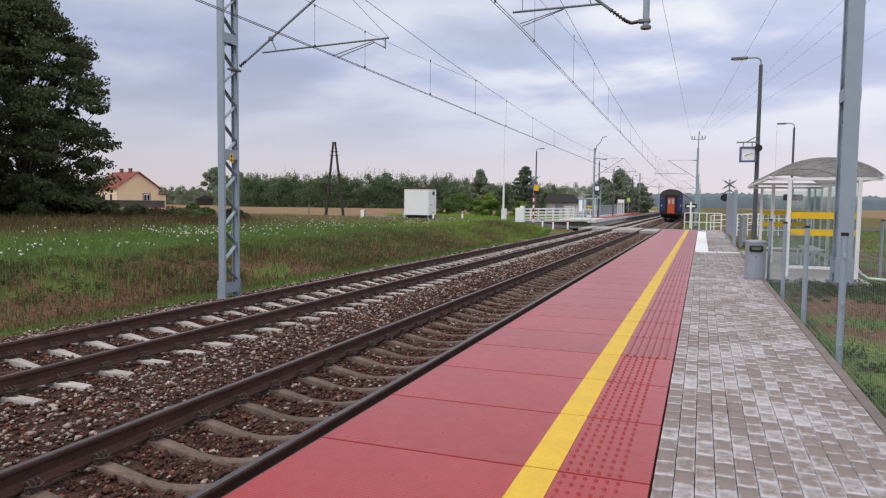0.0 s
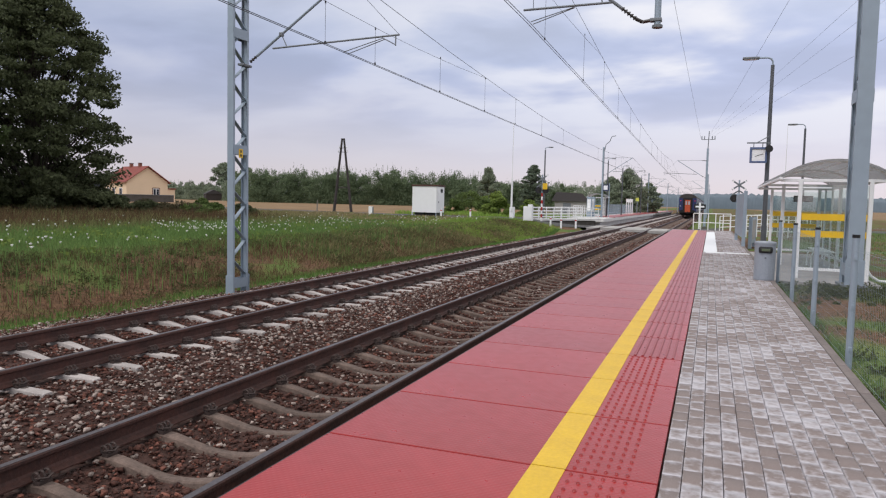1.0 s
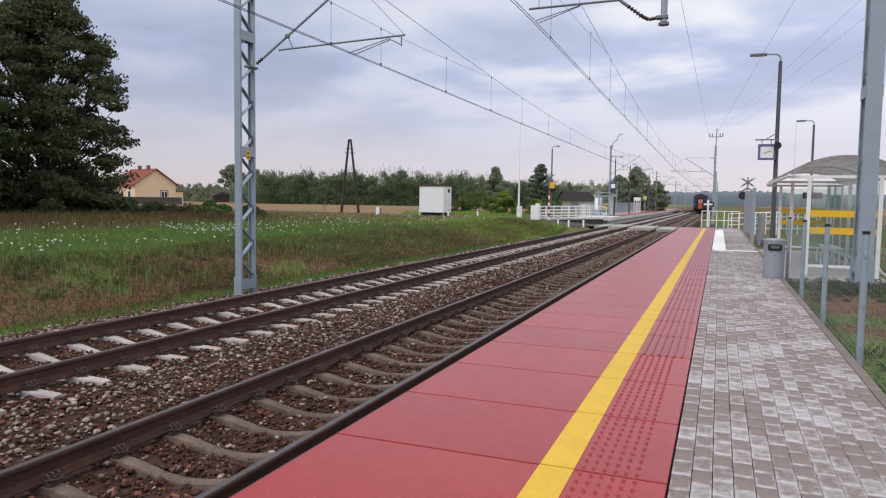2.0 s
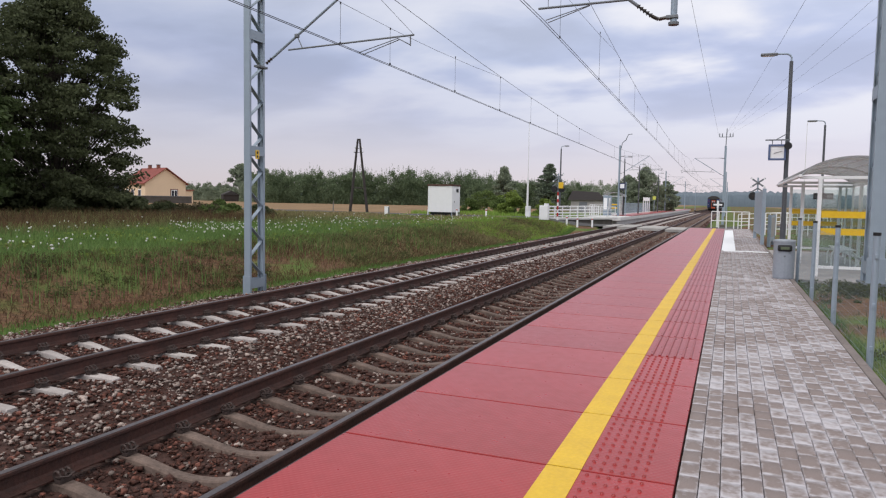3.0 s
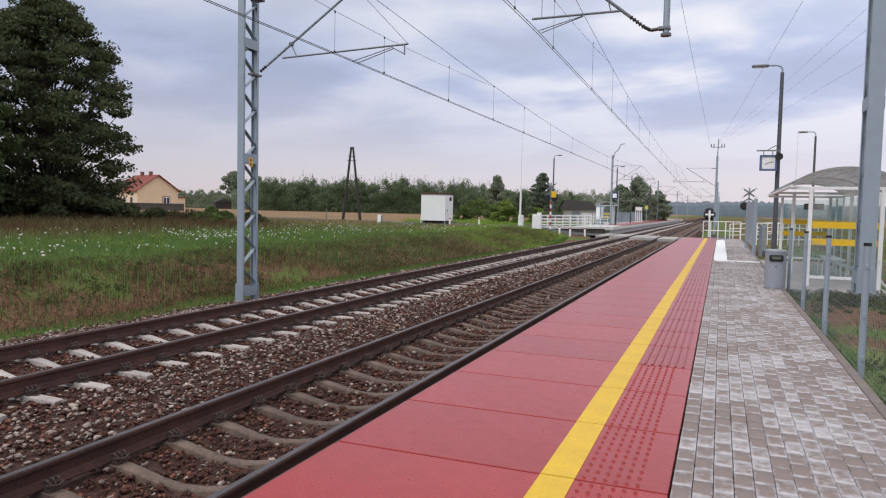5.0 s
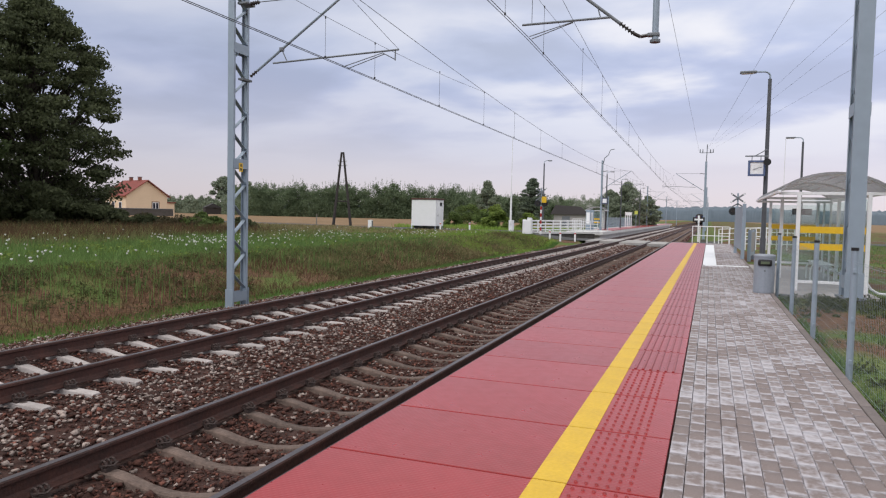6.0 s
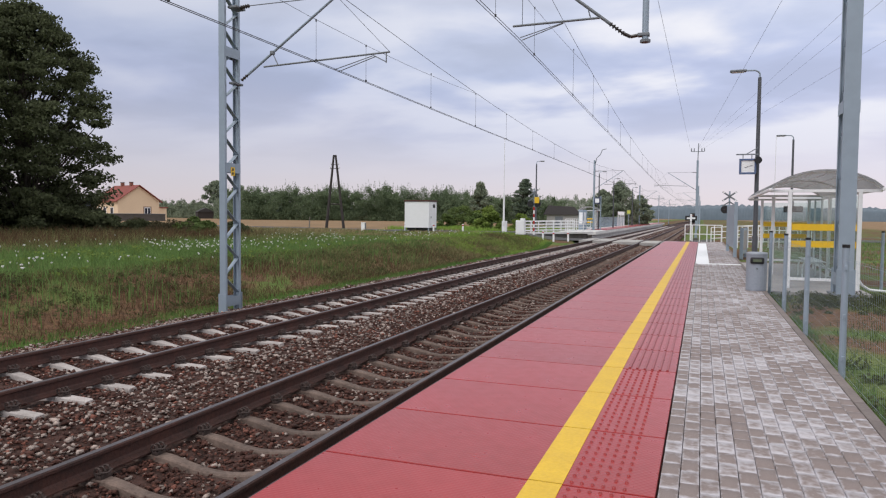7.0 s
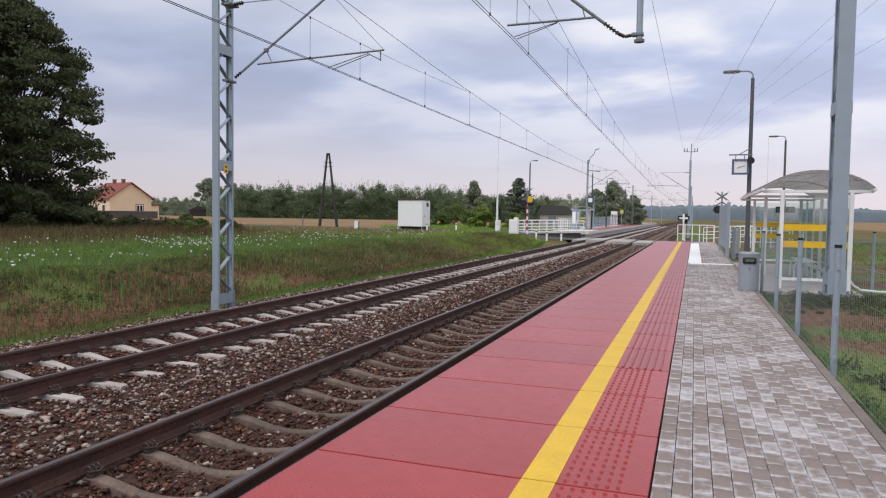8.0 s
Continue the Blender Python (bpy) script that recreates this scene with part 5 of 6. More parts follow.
def far_platform():
    z, x1, y0 = 0.10, -9.0, 64.0
    bm = box(B(), (x1 - 1.6, y0 + 62, z - 0.16), (3.2, 124, 0.30))
    box(bm, (x1 - 1.9, y0 + 62.2, z - 0.61), (3.0, 123, 0.60))
    p = tagged(part("platform_2", bm, MAT_PALE_FRONT), "far platform with a red edge and pale concrete front", "platform", kind="structure")
    slab = None
    for k in range(8, 124):
        ob = part("slab", slab or box(B(), (0, 0, 0), (2.0, 0.985, 0.06), 0.006), MAT_RED, p, at=pose(x1 - 1.0, y0 + 0.5 + k, z + 0.022))
        slab = ob.data
    ramp = B()
    v = [(-14.2, 57.2, 0.0), (-14.2, 58.8, 0.0), (-9.1, 63.2, 0.0), (-10.6, 64.0, 0.0)]
    vs = [ramp.verts.new((a, b, c - 0.16)) for (a, b, _), c in zip(v, (0.05, 0.05, 0.10, 0.10))] + [ramp.verts.new((a, b, c)) for (a, b, _), c in zip(v, (0.05, 0.05, 0.10, 0.10))]
    for q in ((0, 2, 3, 1), (4, 5, 7, 6), (0, 4, 6, 2), (1, 3, 7, 5), (0, 1, 5, 4), (2, 6, 7, 3)):
        ramp.faces.new([vs[i] for i in q])
    bmesh.ops.recalc_face_normals(ramp, faces=ramp.faces)
    tagged(part("pavement_3", ramp, MAT_PALE_FRONT), "pale concrete access ramp of the far platform", "ramp", kind="structure")


far_platform()
# added dark block that stands for the shadow gap below the ramp deck
plinth = part("pavement_4", box(B(), (-11.9, 60.9, -0.36), (6.4, 0.9, 0.52), 0.01, Matrix.Rotation(math.atan2(5.6, 4.4), 4, "Z")), MAT_FOOT)
tagged(plinth, "added dark block in place of the shade under the ramp", "ramp", kind="structure")
railing([(-14.1, 57.3, 0.0), (-9.3, 63.0, 0.08)], 0.95, "ramp_railing", "long white tube railing of the far ramp", step=0.85, rails=(1.0, 0.72, 0.45, 0.2), r=0.034)
railing([(-14.5, 59.4, 0.0), (-11.0, 64.2, 0.08)], 1.0, "ramp_railing", "long white tube railing of the far ramp", step=0.85, rails=(1.0, 0.72, 0.45, 0.2), r=0.034)
railing([(-12.1, 66, 0.1), (-12.1, 76, 0.1)], 1.1, "platform_railing", "white tube railing behind the far platform", step=1.2, rails=(1.0, 0.6, 0.3), r=0.03)
fb = thing("platform_fence", pose(0, 0, 0), "grey slatted fence behind the far platform", "fence")
for k in range(70):
    y = 78 + 0.6 * k
    part("fence_slat", box(B(), (-12.1, y, 0.75), (0.04, 0.09, 1.35)), MAT_GALV, fb)
for z in (0.35, 1.3):
    part("fence_rail", box(B(), (-12.13, 99, z), (0.04, 42.5, 0.06)), MAT_GALV, fb)
sg = thing("station_sign", pose(-9.9, 71.2, 0.1), "blue platform sign with a white panel on a post", "platform sign")
part("post", rod(B(), (0.35, 0, 0), (0.35, 0, 3.4), 0.05), MAT_GALV, sg)
part("board", box(B(), (0, -0.08, 2.95), (0.58, 0.10, 0.62), 0.02), mat("dark_blue_sign", (0.025, 0.04, 0.12), 0.4), sg)
part("panel", box(B(), (0.0, -0.14, 2.95), (0.40, 0.02, 0.42)), MAT_WHITE, sg)
for x, y in ((-11.2, 69.5), (-11.0, 70.2)):
    k = thing("ticket_post", pose(x, y, 0.1), "tall grey equipment case on the far platform", "equipment case", "equipment cases")
    part("case", box(B(), (0, 0, 1.0), (0.45, 0.4, 2.0), 0.03), MAT_GALV, k)
    part("front_panel", box(B(), (0, -0.21, 1.2), (0.34, 0.02, 1.1), 0.01), MAT_WHITE, k)
for y in (95.0, 97.5):
    k = thing("name_board", pose(-10.2, y, 0.1), "white upright board on two posts", "notice board", "notice boards")
    for s in (-1, 1):
        part("upright", box(B(), (s * 0.25, 0, 1.05), (0.08, 0.08, 2.1)), MAT_WHITE, k)
    part("board", box(B(), (0, 0, 1.85), (0.44, 0.05, 0.42)), MAT_WHITE, k)
ys = thing("speed_sign", pose(-9.95, 104, -0.2), "small yellow-green track sign on a post", "track sign")
part("post", rod(B(), (0, 0, 0), (0, 0, 2.7), 0.04), MAT_GALV, ys)
part("board", box(B(), (0, -0.07, 2.4), (0.45, 0.03, 0.5)), mat("yellow_green", (0.62, 0.66, 0.12), 0.5), ys)

# ---- the train ----
MAT_BLUE = mat("dark_blue_coach", (0.018, 0.030, 0.12), 0.4, colour2=(0.014, 0.022, 0.085), scale=2)
MAT_ROOF = mat("sooty_coach_roof", (0.055, 0.048, 0.045), 0.8, colour2=(0.038, 0.034, 0.034), scale=1.5)
MAT_UNDER = mat("black_running_gear", (0.012, 0.011, 0.011), 0.8)
MAT_DOOR = mat("orange_red_door", (0.55, 0.085, 0.028), 0.5)
MAT_SIDE = mat("pale_coach_band", (0.42, 0.44, 0.48), 0.4)
MAT_WIN = mat("coach_window", (0.02, 0.024, 0.03), 0.1)


def coach(parent, y0, last):
    l, w = 24.2, 1.415
    prof = [(-w, 0.95), (w, 0.95), (w, 3.15), (w * 0.985, 3.35), (-w * 0.985, 3.35), (-w, 3.15)]
    body = part("coach_body", extrude_y(prof, y0, y0 + l), MAT_BLUE, parent, "dark blue coach body")
    roof = [(w * 0.99, 3.33)] + [(w * 0.985 * math.cos(a), 3.35 + 0.72 * math.sin(a)) for a in np.linspace(0.1, math.pi - 0.1, 11)] + [(-w * 0.99, 3.33)]
    part("coach_roof", extrude_y(roof, y0 - 0.03, y0 + l + 0.03), MAT_ROOF, parent, "sooty dark arched roof")
    for s in (-1, 1):
        part("side_band", box(B(), (s * (w + 0.004), y0 + l / 2, 2.45), (0.012, l - 0.6, 1.0)), MAT_SIDE, body, "pale band along the windows")
        for k in range(10):
            part("window", box(B(), (s * (w + 0.012), y0 + 2.3 + 2.15 * k, 2.45), (0.012, 1.3, 0.85)), MAT_WIN, body)
    part("underframe", box(B(), (0, y0 + l / 2, 0.72), (2.5, l - 1, 0.5), 0.03), MAT_UNDER, parent)
    for yb in (3.0, l - 3.0):
        bg = part("bogie", box(B(), (0, y0 + yb, 0.52), (2.2, 3.2, 0.35), 0.05), MAT_UNDER, parent)
        for dy in (-1.25, 1.25):
            for s in (-1, 1):
                part("wheel", rod(B(), (s * 0.70, y0 + yb + dy, 0.46), (s * 0.82, y0 + yb + dy, 0.46), 0.46, n=20), MAT_UNDER, bg)
    if last:
        end = y0 - 0.02
        part("end_frame", box(B(), (0, end - 0.02, 2.1), (1.5, 0.12, 2.5), 0.05), MAT_UNDER, parent, "black gangway frame")
        d = part("end_door", box(B(), (0, end - 0.11, 1.95), (0.86, 0.06, 2.05), 0.02), MAT_DOOR, parent, "orange-red gangway door")
        for s in (-1, 1):
            part("door_window", box(B(), (s * 0.22, end - 0.15, 2.48), (0.26, 0.02, 0.62)), MAT_SIDE, d)
            part("end_panel", box(B(), (s * 1.06, end - 0.01, 2.1), (0.50, 0.05, 2.2), 0.02), MAT_BLUE, parent)
            t = part("tail_lamp", rod(B(), (s * 1.15, end - 0.06, 2.85), (s * 1.15, end - 0.02, 2.85), 0.06, n=12), TAIL, parent, "red tail lamp")
            part("grab_plate", box(B(), (s * 1.18, end - 0.04, 1.95), (0.12, 0.03, 0.22)), MAT_SIDE, parent)
            bf = part("buffer", rod(B(), (s * 0.875, end - 0.05, 1.05), (s * 0.875, end - 0.6, 1.05), 0.10, n=10), MAT_UNDER, parent)
            part("buffer_head", rod(B(), (s * 0.875, end - 0.66, 1.05), (s * 0.875, end - 0.60, 1.05), 0.25, n=16), MAT_UNDER, bf)
        part("head_stock", box(B(), (0, end - 0.05, 1.0), (2.6, 0.12, 0.42), 0.03), MAT_UNDER, parent)
        part("coupling", box(B(), (0, end - 0.3, 0.85), (0.16, 0.5, 0.35), 0.03), MAT_UNDER, parent)


def glow(name, colour, strength):
    m = bpy.data.materials.new(name)
    m.use_nodes = True
    b = m.node_tree.nodes["Principled BSDF"]
    b.inputs["Base Color"].default_value = (*colour, 1)
    b.inputs["Emission Color"].default_value = (*colour, 1)
    b.inputs["Emission Strength"].default_value = strength
    return m


TAIL = glow("red_lamp_glow", (0.7, 0.04, 0.07), 0.5)
train = thing("passenger_train", pose(AXIS_1, 95, RAIL_1), "dark blue passenger train running away down the track", "train")
for k in range(5):
    coach(train, 24.9 * k, k == 0)

# ---- plants ----
def leaf_material(name, a, b):
    m = mat(name, a, 0.75, colour2=b, scale=0.6, fine=3.0, island=0.35, spec=0.25, low=0.3, high=0.7)
    return thin(m)


LEAF_DARK = leaf_material("dark_leaves", (0.106, 0.121, 0.060), (0.064, 0.077, 0.040))
LEAF_NEAR = leaf_material("deep_green_leaves", (0.088, 0.118, 0.046), (0.054, 0.075, 0.031))
LEAF_MID = leaf_material("mid_leaves", (0.15, 0.205, 0.062), (0.095, 0.14, 0.048))
# thicket beyond the field: some distance haze is in this greyer green
LEAF_THICKET = leaf_material("hazed_thicket_leaves", (0.175, 0.225, 0.125), (0.115, 0.155, 0.088))
# distant foliage: paled and greyed, the haze mixed into the leaf colour
LEAF_HAZED = leaf_material("hazed_far_leaves", (0.30, 0.34, 0.24), (0.21, 0.25, 0.18))
LEAF_LIGHT = leaf_material("light_leaves", (0.22, 0.28, 0.065), (0.135, 0.20, 0.05))
# dark tree by the crossing, lightened in colour for the haze before it
LEAF_DARK_HAZED = leaf_material("hazed_dark_conifer", (0.21, 0.255, 0.18), (0.13, 0.165, 0.12))
LEAF_BRUSH = leaf_material("withered_brush", (0.12, 0.10, 0.055), (0.06, 0.058, 0.033))
LEAF_WEED = leaf_material("weed_leaves", (0.105, 0.12, 0.042), (0.062, 0.07, 0.03))
BARK = mat("dark_bark", (0.06, 0.048, 0.038), 0.95, colour2=(0.03, 0.025, 0.02), scale=4, bump=0.8, bump_scale=12)


def leaves(centres, n_each, size, rng, flat=0.0, narrow=0.55):
    """Small four-cornered leaves round each centre (x, y, z, rx, rz)."""
    c = np.repeat(np.asarray(centres, float), n_each, axis=0)
    k = len(c)
    d = rng.normal(size=(k, 3))
    d /= np.linalg.norm(d, axis=1, keepdims=True)
    d *= rng.random((k, 1)) ** 0.45
    p = c[:, :3] + d * np.stack([c[:, 3], c[:, 3], c[:, 4]], 1)
    u = rng.normal(size=(k, 3))
    u[:, 2] *= 1 - flat
    u /= np.linalg.norm(u, axis=1, keepdims=True)
    w = np.cross(u, rng.normal(size=(k, 3)))
    w /= np.linalg.norm(w, axis=1, keepdims=True) + 1e-9
    s = size * rng.uniform(0.6, 1.4, (k, 1))
    v = np.stack([p - u * s, p + w * s * narrow, p + u * s, p - w * s * narrow], 1)
    return v.reshape(-1, 3), np.arange(4 * k).reshape(k, 4)


def tree(x, y, z, height, radius, seed, clumps, n_each, leaf, material, label, low=0.12, lean=0.0, shape=0.9, name="tree", flat=0.85):
    rng = np.random.default_rng(seed)
    t = thing(name, pose(x, y, z), label, "tree", "trees")
    bm = B()
    pts = [Vector((rng.normal(0, 0.02) * height * k / 6 + lean * k / 6, rng.normal(0, 0.02) * height * k / 6, height * 0.86 * k / 6 - 0.2)) for k in range(7)]
    r0 = height * 0.022
    for k in range(6):
        rod(bm, pts[k], pts[k + 1], r0 * (1 - k / 6.5), r0 * (1 - (k + 1) / 6.5), 9)
    part("trunk", bm, BARK, t)
    cs = []
    for k in range(clumps):
        u = low + (1 - low) * (k + rng.random()) / clumps
        prof = (math.sin(math.pi * min(1, (u * 0.84 + 0.155))) ** shape)
        a = rng.uniform(0, 2 * math.pi)
        rr = radius * prof * (0.35 + 0.70 * rng.random() ** 0.6)
        cx, cy, cz = math.cos(a) * rr + lean * u, math.sin(a) * rr, height * u
        q = radius * (rng.uniform(0.16, 0.30) if clumps < 150 else rng.uniform(0.075, 0.20))
        cs.append((cx, cy, cz, q * 1.35, q * flat))
        if k % 3 == 0 and clumps > 40:
            i = min(5, int(u * 6))
            part("limb", rod(B(), pts[max(0, i - 1)], (cx, cy, cz), r0 * 0.30, r0 * 0.06, 6), BARK, t)
    # inner mass, so that the crown is dense in its middle
    for k in range(clumps // (6 if clumps < 300 else 16)):
        u = low + 0.05 + (0.80 - low) * rng.random()
        prof = math.sin(math.pi * min(1, (u * 0.80 + 0.22))) ** shape
        a = rng.uniform(0, 2 * math.pi)
        rr = radius * prof * 0.45 * rng.random()
        cs.append((math.cos(a) * rr + lean * u, math.sin(a) * rr, height * u, radius * 0.34, radius * 0.28))
    v, f = leaves(cs, n_each, leaf, rng)
    part("crown", mesh_of("crown", v, f, material), None, t)
    return t


tree(-40.5, 32.7, 0.0, 14.3, 5.0, 11, 430, 175, 0.115, LEAF_DARK, "tall dark broad-leaved tree at the meadow edge", low=0.05, shape=0.68, flat=0.50)
tree(-46.0, 28.0, 0.1, 14.0, 5.0, 12, 160, 95, 0.17, LEAF_DARK, "tall dark broad-leaved tree at the meadow edge", low=0.05)
tree(-39.3, 24.5, 0.1, 9.8, 3.9, 13, 160, 150, 0.14, LEAF_NEAR, "smaller greener tree before the dark trees", low=0.05)
tree(-57.0, 34.0, 0.1, 13.0, 5.4, 14, 110, 110, 0.20, LEAF_DARK, "dark broad-leaved tree behind the meadow", low=0.05)
for k, (x, y, h, r, m) in enumerate(((-40.5, 36.0, 2.0, 1.7, LEAF_DARK), (-45, 40.0, 2.0, 1.6, LEAF_DARK), (-36.6, 32.6, 1.6, 1.6, LEAF_DARK),
                                      (-34.2, 41.2, 1.0, 1.1, LEAF_MID), (-34.6, 32.6, 1.25, 1.5, LEAF_DARK), (-32.9, 34.4, 0.75, 1.3, LEAF_DARK), (-30.9, 36.6, 0.6, 1.2, LEAF_MID), (-28.6, 38.2, 0.7, 0.9, LEAF_DARK), (-36.4, 30.6, 2.2, 1.8, LEAF_DARK), (-41.5, 30.0, 2.5, 2.6, LEAF_DARK), (-43, 26.5, 2.4, 2.4, LEAF_DARK))):
    tree(x, y, 0.0, h, r, 30 + k, 18, 330, 0.12, m, "low dark shrub at the foot of the trees", low=0.02, shape=0.5, name="shrub")
for k, (x, y, h, r) in enumerate(((-33.2, 34.8, 0.85, 1.5), (-31.4, 36.0, 0.7, 1.3))):
    tree(x, y, 0.0, h, r, 90 + k, 16, 260, 0.07, LEAF_BRUSH, "low heap of withered brown brushwood", low=0.02, shape=0.5, name="brush_heap")
# round tree, spruces and others round the far platform
tree(-26.2, 108.0, 0.0, 7.2, 2.5, 41, 170, 85, 0.12, LEAF_DARK_HAZED, "dense dark tree by the crossing", low=0.06, shape=1.1, flat=0.5)
tree(-38.9, 125.0, -0.1, 7.5, 2.2, 42, 50, 330, 0.13, LEAF_HAZED, "pointed conifer above the thicket", low=0.05, shape=1.6)
tree(-13.4, 124.0, -0.3, 7.6, 3.2, 43, 180, 75, 0.14, LEAF_HAZED, "leafy tree behind the far platform", low=0.08)
tree(-16.8, 127.0, -0.3, 6.4, 3.0, 44, 160, 75, 0.14, LEAF_HAZED, "leafy tree behind the far platform", low=0.08)
tree(-10.8, 133.0, -0.3, 5.6, 2.4, 45, 150, 70, 0.14, LEAF_HAZED, "leafy tree behind the far platform", low=0.08)
for k, (x, y, h, r) in enumerate(((-19.4, 66.0, 1.8, 1.3), (-22.6, 72.0, 1.6, 1.4), (-17.2, 70.0, 1.5, 1.4), (-27.2, 75.0, 1.5, 1.1), (-25.5, 85, 2.4, 2.0), (-31, 92, 2.6, 2.2))):
    tree(x, y, 0.0, h, r, 60 + k, 16, 240, 0.10, LEAF_MID if k % 2 else LEAF_LIGHT, "green bush in the rough meadow", low=0.02, shape=0.5, name="bush")


def thicket(name, a, b, count, height, spread, seed, material, label, spiky=0.45, n_each=150, leaf=0.165):
    """A far row of young trees: upright narrow crowns of uneven height."""
    rng = np.random.default_rng(seed)
    cs, tops = [], []
    for k in range(count):
        u = (k + rng.random()) / count
        x, y = a[0] + (b[0] - a[0]) * u + rng.normal(0, spread * 0.3), a[1] + (b[1] - a[1]) * u + rng.uniform(0, spread)
        h = height * (0.76 + 0.14 * math.sin(u * 23 + seed) * math.sin(u * 61) + rng.uniform(-0.12, 0.12))
        w = height * rng.uniform(0.20, 0.38)
        n = 7
        for j in range(n):
            q = (j + 0.5) / n
            cs.append((x + rng.normal(0, w * 0.35), y + rng.normal(0, w * 0.35), h * q, w * (1.15 - 0.85 * q), h * 0.12))
        if rng.random() < spiky:
            for _ in range(6):
                tops.append((x + rng.normal(0, w * 0.6), y, h * rng.uniform(0.92, 1.12), w * 0.06, h * 0.12))
    v, f = leaves(cs, n_each, leaf, rng, flat=-0.4, narrow=0.4)
    v2, f2 = leaves(tops, 12, leaf * 0.8, rng, flat=-1.5, narrow=0.3)
    v, f = np.concatenate([v, v2]), np.concatenate([f, f2 + len(v)])
    ob = new(name, mesh_of(name, v, f, material))
    return tagged(ob, label, "trees", kind="stuff")


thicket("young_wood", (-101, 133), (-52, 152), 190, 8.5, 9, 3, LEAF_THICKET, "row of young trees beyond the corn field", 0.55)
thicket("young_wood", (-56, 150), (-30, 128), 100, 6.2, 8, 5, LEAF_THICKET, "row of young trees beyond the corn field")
thicket("young_wood", (-165, 170), (-110, 150), 110, 5.4, 10, 6, LEAF_HAZED, "distant hedge trees behind the fields")
thicket("young_wood", (-64, 165), (-28, 205), 110, 8.0, 16, 7, LEAF_HAZED, "distant wood behind the far platform", 0.2)
tree(-131, 166, 0, 10.4, 4.2, 71, 40, 200, 0.3, LEAF_HAZED, "tall tree behind the field", low=0.08)
tree(-125, 168, 0, 9.4, 3.6, 72, 40, 200, 0.3, LEAF_HAZED, "tall tree behind the field", low=0.08)


def far_ridge():
    """Wooded hills along the horizon, with the haze painted into their bluish colour."""
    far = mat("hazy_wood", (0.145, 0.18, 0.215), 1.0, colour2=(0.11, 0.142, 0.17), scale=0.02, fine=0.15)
    rng = np.random.default_rng(9)
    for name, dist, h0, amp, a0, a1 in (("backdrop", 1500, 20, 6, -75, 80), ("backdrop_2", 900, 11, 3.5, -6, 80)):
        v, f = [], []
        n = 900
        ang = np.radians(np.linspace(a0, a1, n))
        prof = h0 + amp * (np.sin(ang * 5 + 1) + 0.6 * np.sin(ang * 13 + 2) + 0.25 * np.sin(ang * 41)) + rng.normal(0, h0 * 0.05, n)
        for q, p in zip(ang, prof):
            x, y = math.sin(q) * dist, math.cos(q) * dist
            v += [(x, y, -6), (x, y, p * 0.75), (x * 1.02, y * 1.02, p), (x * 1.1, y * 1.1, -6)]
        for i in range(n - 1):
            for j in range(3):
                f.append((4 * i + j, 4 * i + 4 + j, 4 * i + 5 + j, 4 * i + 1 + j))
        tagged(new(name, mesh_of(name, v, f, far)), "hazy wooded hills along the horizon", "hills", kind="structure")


far_ridge()

GRASS_GREEN = mat("grass_blade", (0.16, 0.25, 0.075), 0.7, colour2=(0.098, 0.165, 0.05), scale=0.5, fine=2, island=0.35, spec=0.2)
GRASS_DEEP = mat("deep_grass_blade", (0.088, 0.12, 0.034), 0.7, colour2=(0.05, 0.074, 0.022), scale=0.5, fine=2, island=0.4, spec=0.2)
GRASS_LUSH = mat("lush_grass_blade", (0.27, 0.38, 0.075), 0.7, colour2=(0.17, 0.28, 0.055), scale=0.5, fine=2, island=0.3, spec=0.2)
GRASS_VERGE = mat("verge_grass_blade", (0.135, 0.24, 0.06), 0.7, colour2=(0.085, 0.165, 0.042), scale=0.5, fine=2, island=0.35, spec=0.2)
GRASS_OLIVE = mat("olive_grass_blade", (0.215, 0.215, 0.09), 0.75, colour2=(0.135, 0.135, 0.058), scale=0.5, fine=2, island=0.4, spec=0.2)
GRASS_DRY = mat("dry_grass_blade", (0.145, 0.084, 0.048), 0.8, colour2=(0.070, 0.048, 0.025), scale=0.5, fine=2, island=0.4, spec=0.2)
GRASS_FADED = mat("faded_grass_blade", (0.34, 0.265, 0.15), 0.8, colour2=(0.20, 0.17, 0.085), scale=0.5, fine=2, island=0.4, spec=0.2)
for _m in (GRASS_OLIVE, GRASS_VERGE, GRASS_FADED, GRASS_GREEN, GRASS_DEEP, GRASS_LUSH, GRASS_DRY):
    thin(_m, 0.3)
FLOWER = mat("white_umbel", (0.75, 0.75, 0.70), 0.8, island=0.1)


def blades(x, y, z, h, w, rng, bend=0.35):
    """Bent grass blades of three corners up and two at the foot."""
    k = len(x)
    a = rng.uniform(0, 2 * np.pi, k)
    d = np.stack([np.cos(a), np.sin(a), 0 * a], 1)
    b = rng.uniform(0, 2 * np.pi, k)
    lean = np.stack([np.cos(b), np.sin(b), 0 * b], 1) * (h * bend * rng.random(k))[:, None]
    p = np.stack([x, y, z - 0.03], 1)
    up = np.zeros((k, 3))
    up[:, 2] = 1
    m = p + up * (h * 0.55)[:, None] + lean * 0.35
    t = p + up * h[:, None] + lean
    ww = (w[:, None] / 2) * d
    v = np.stack([p - ww, p + ww, m + ww * 0.8, t, m - ww * 0.8], 1).reshape(-1, 3)
    i = np.arange(k) * 5
    f = np.stack([i, i + 1, i + 2, i + 4], 1)
    return v, f, np.stack([i + 4, i + 2, i + 3], 1)


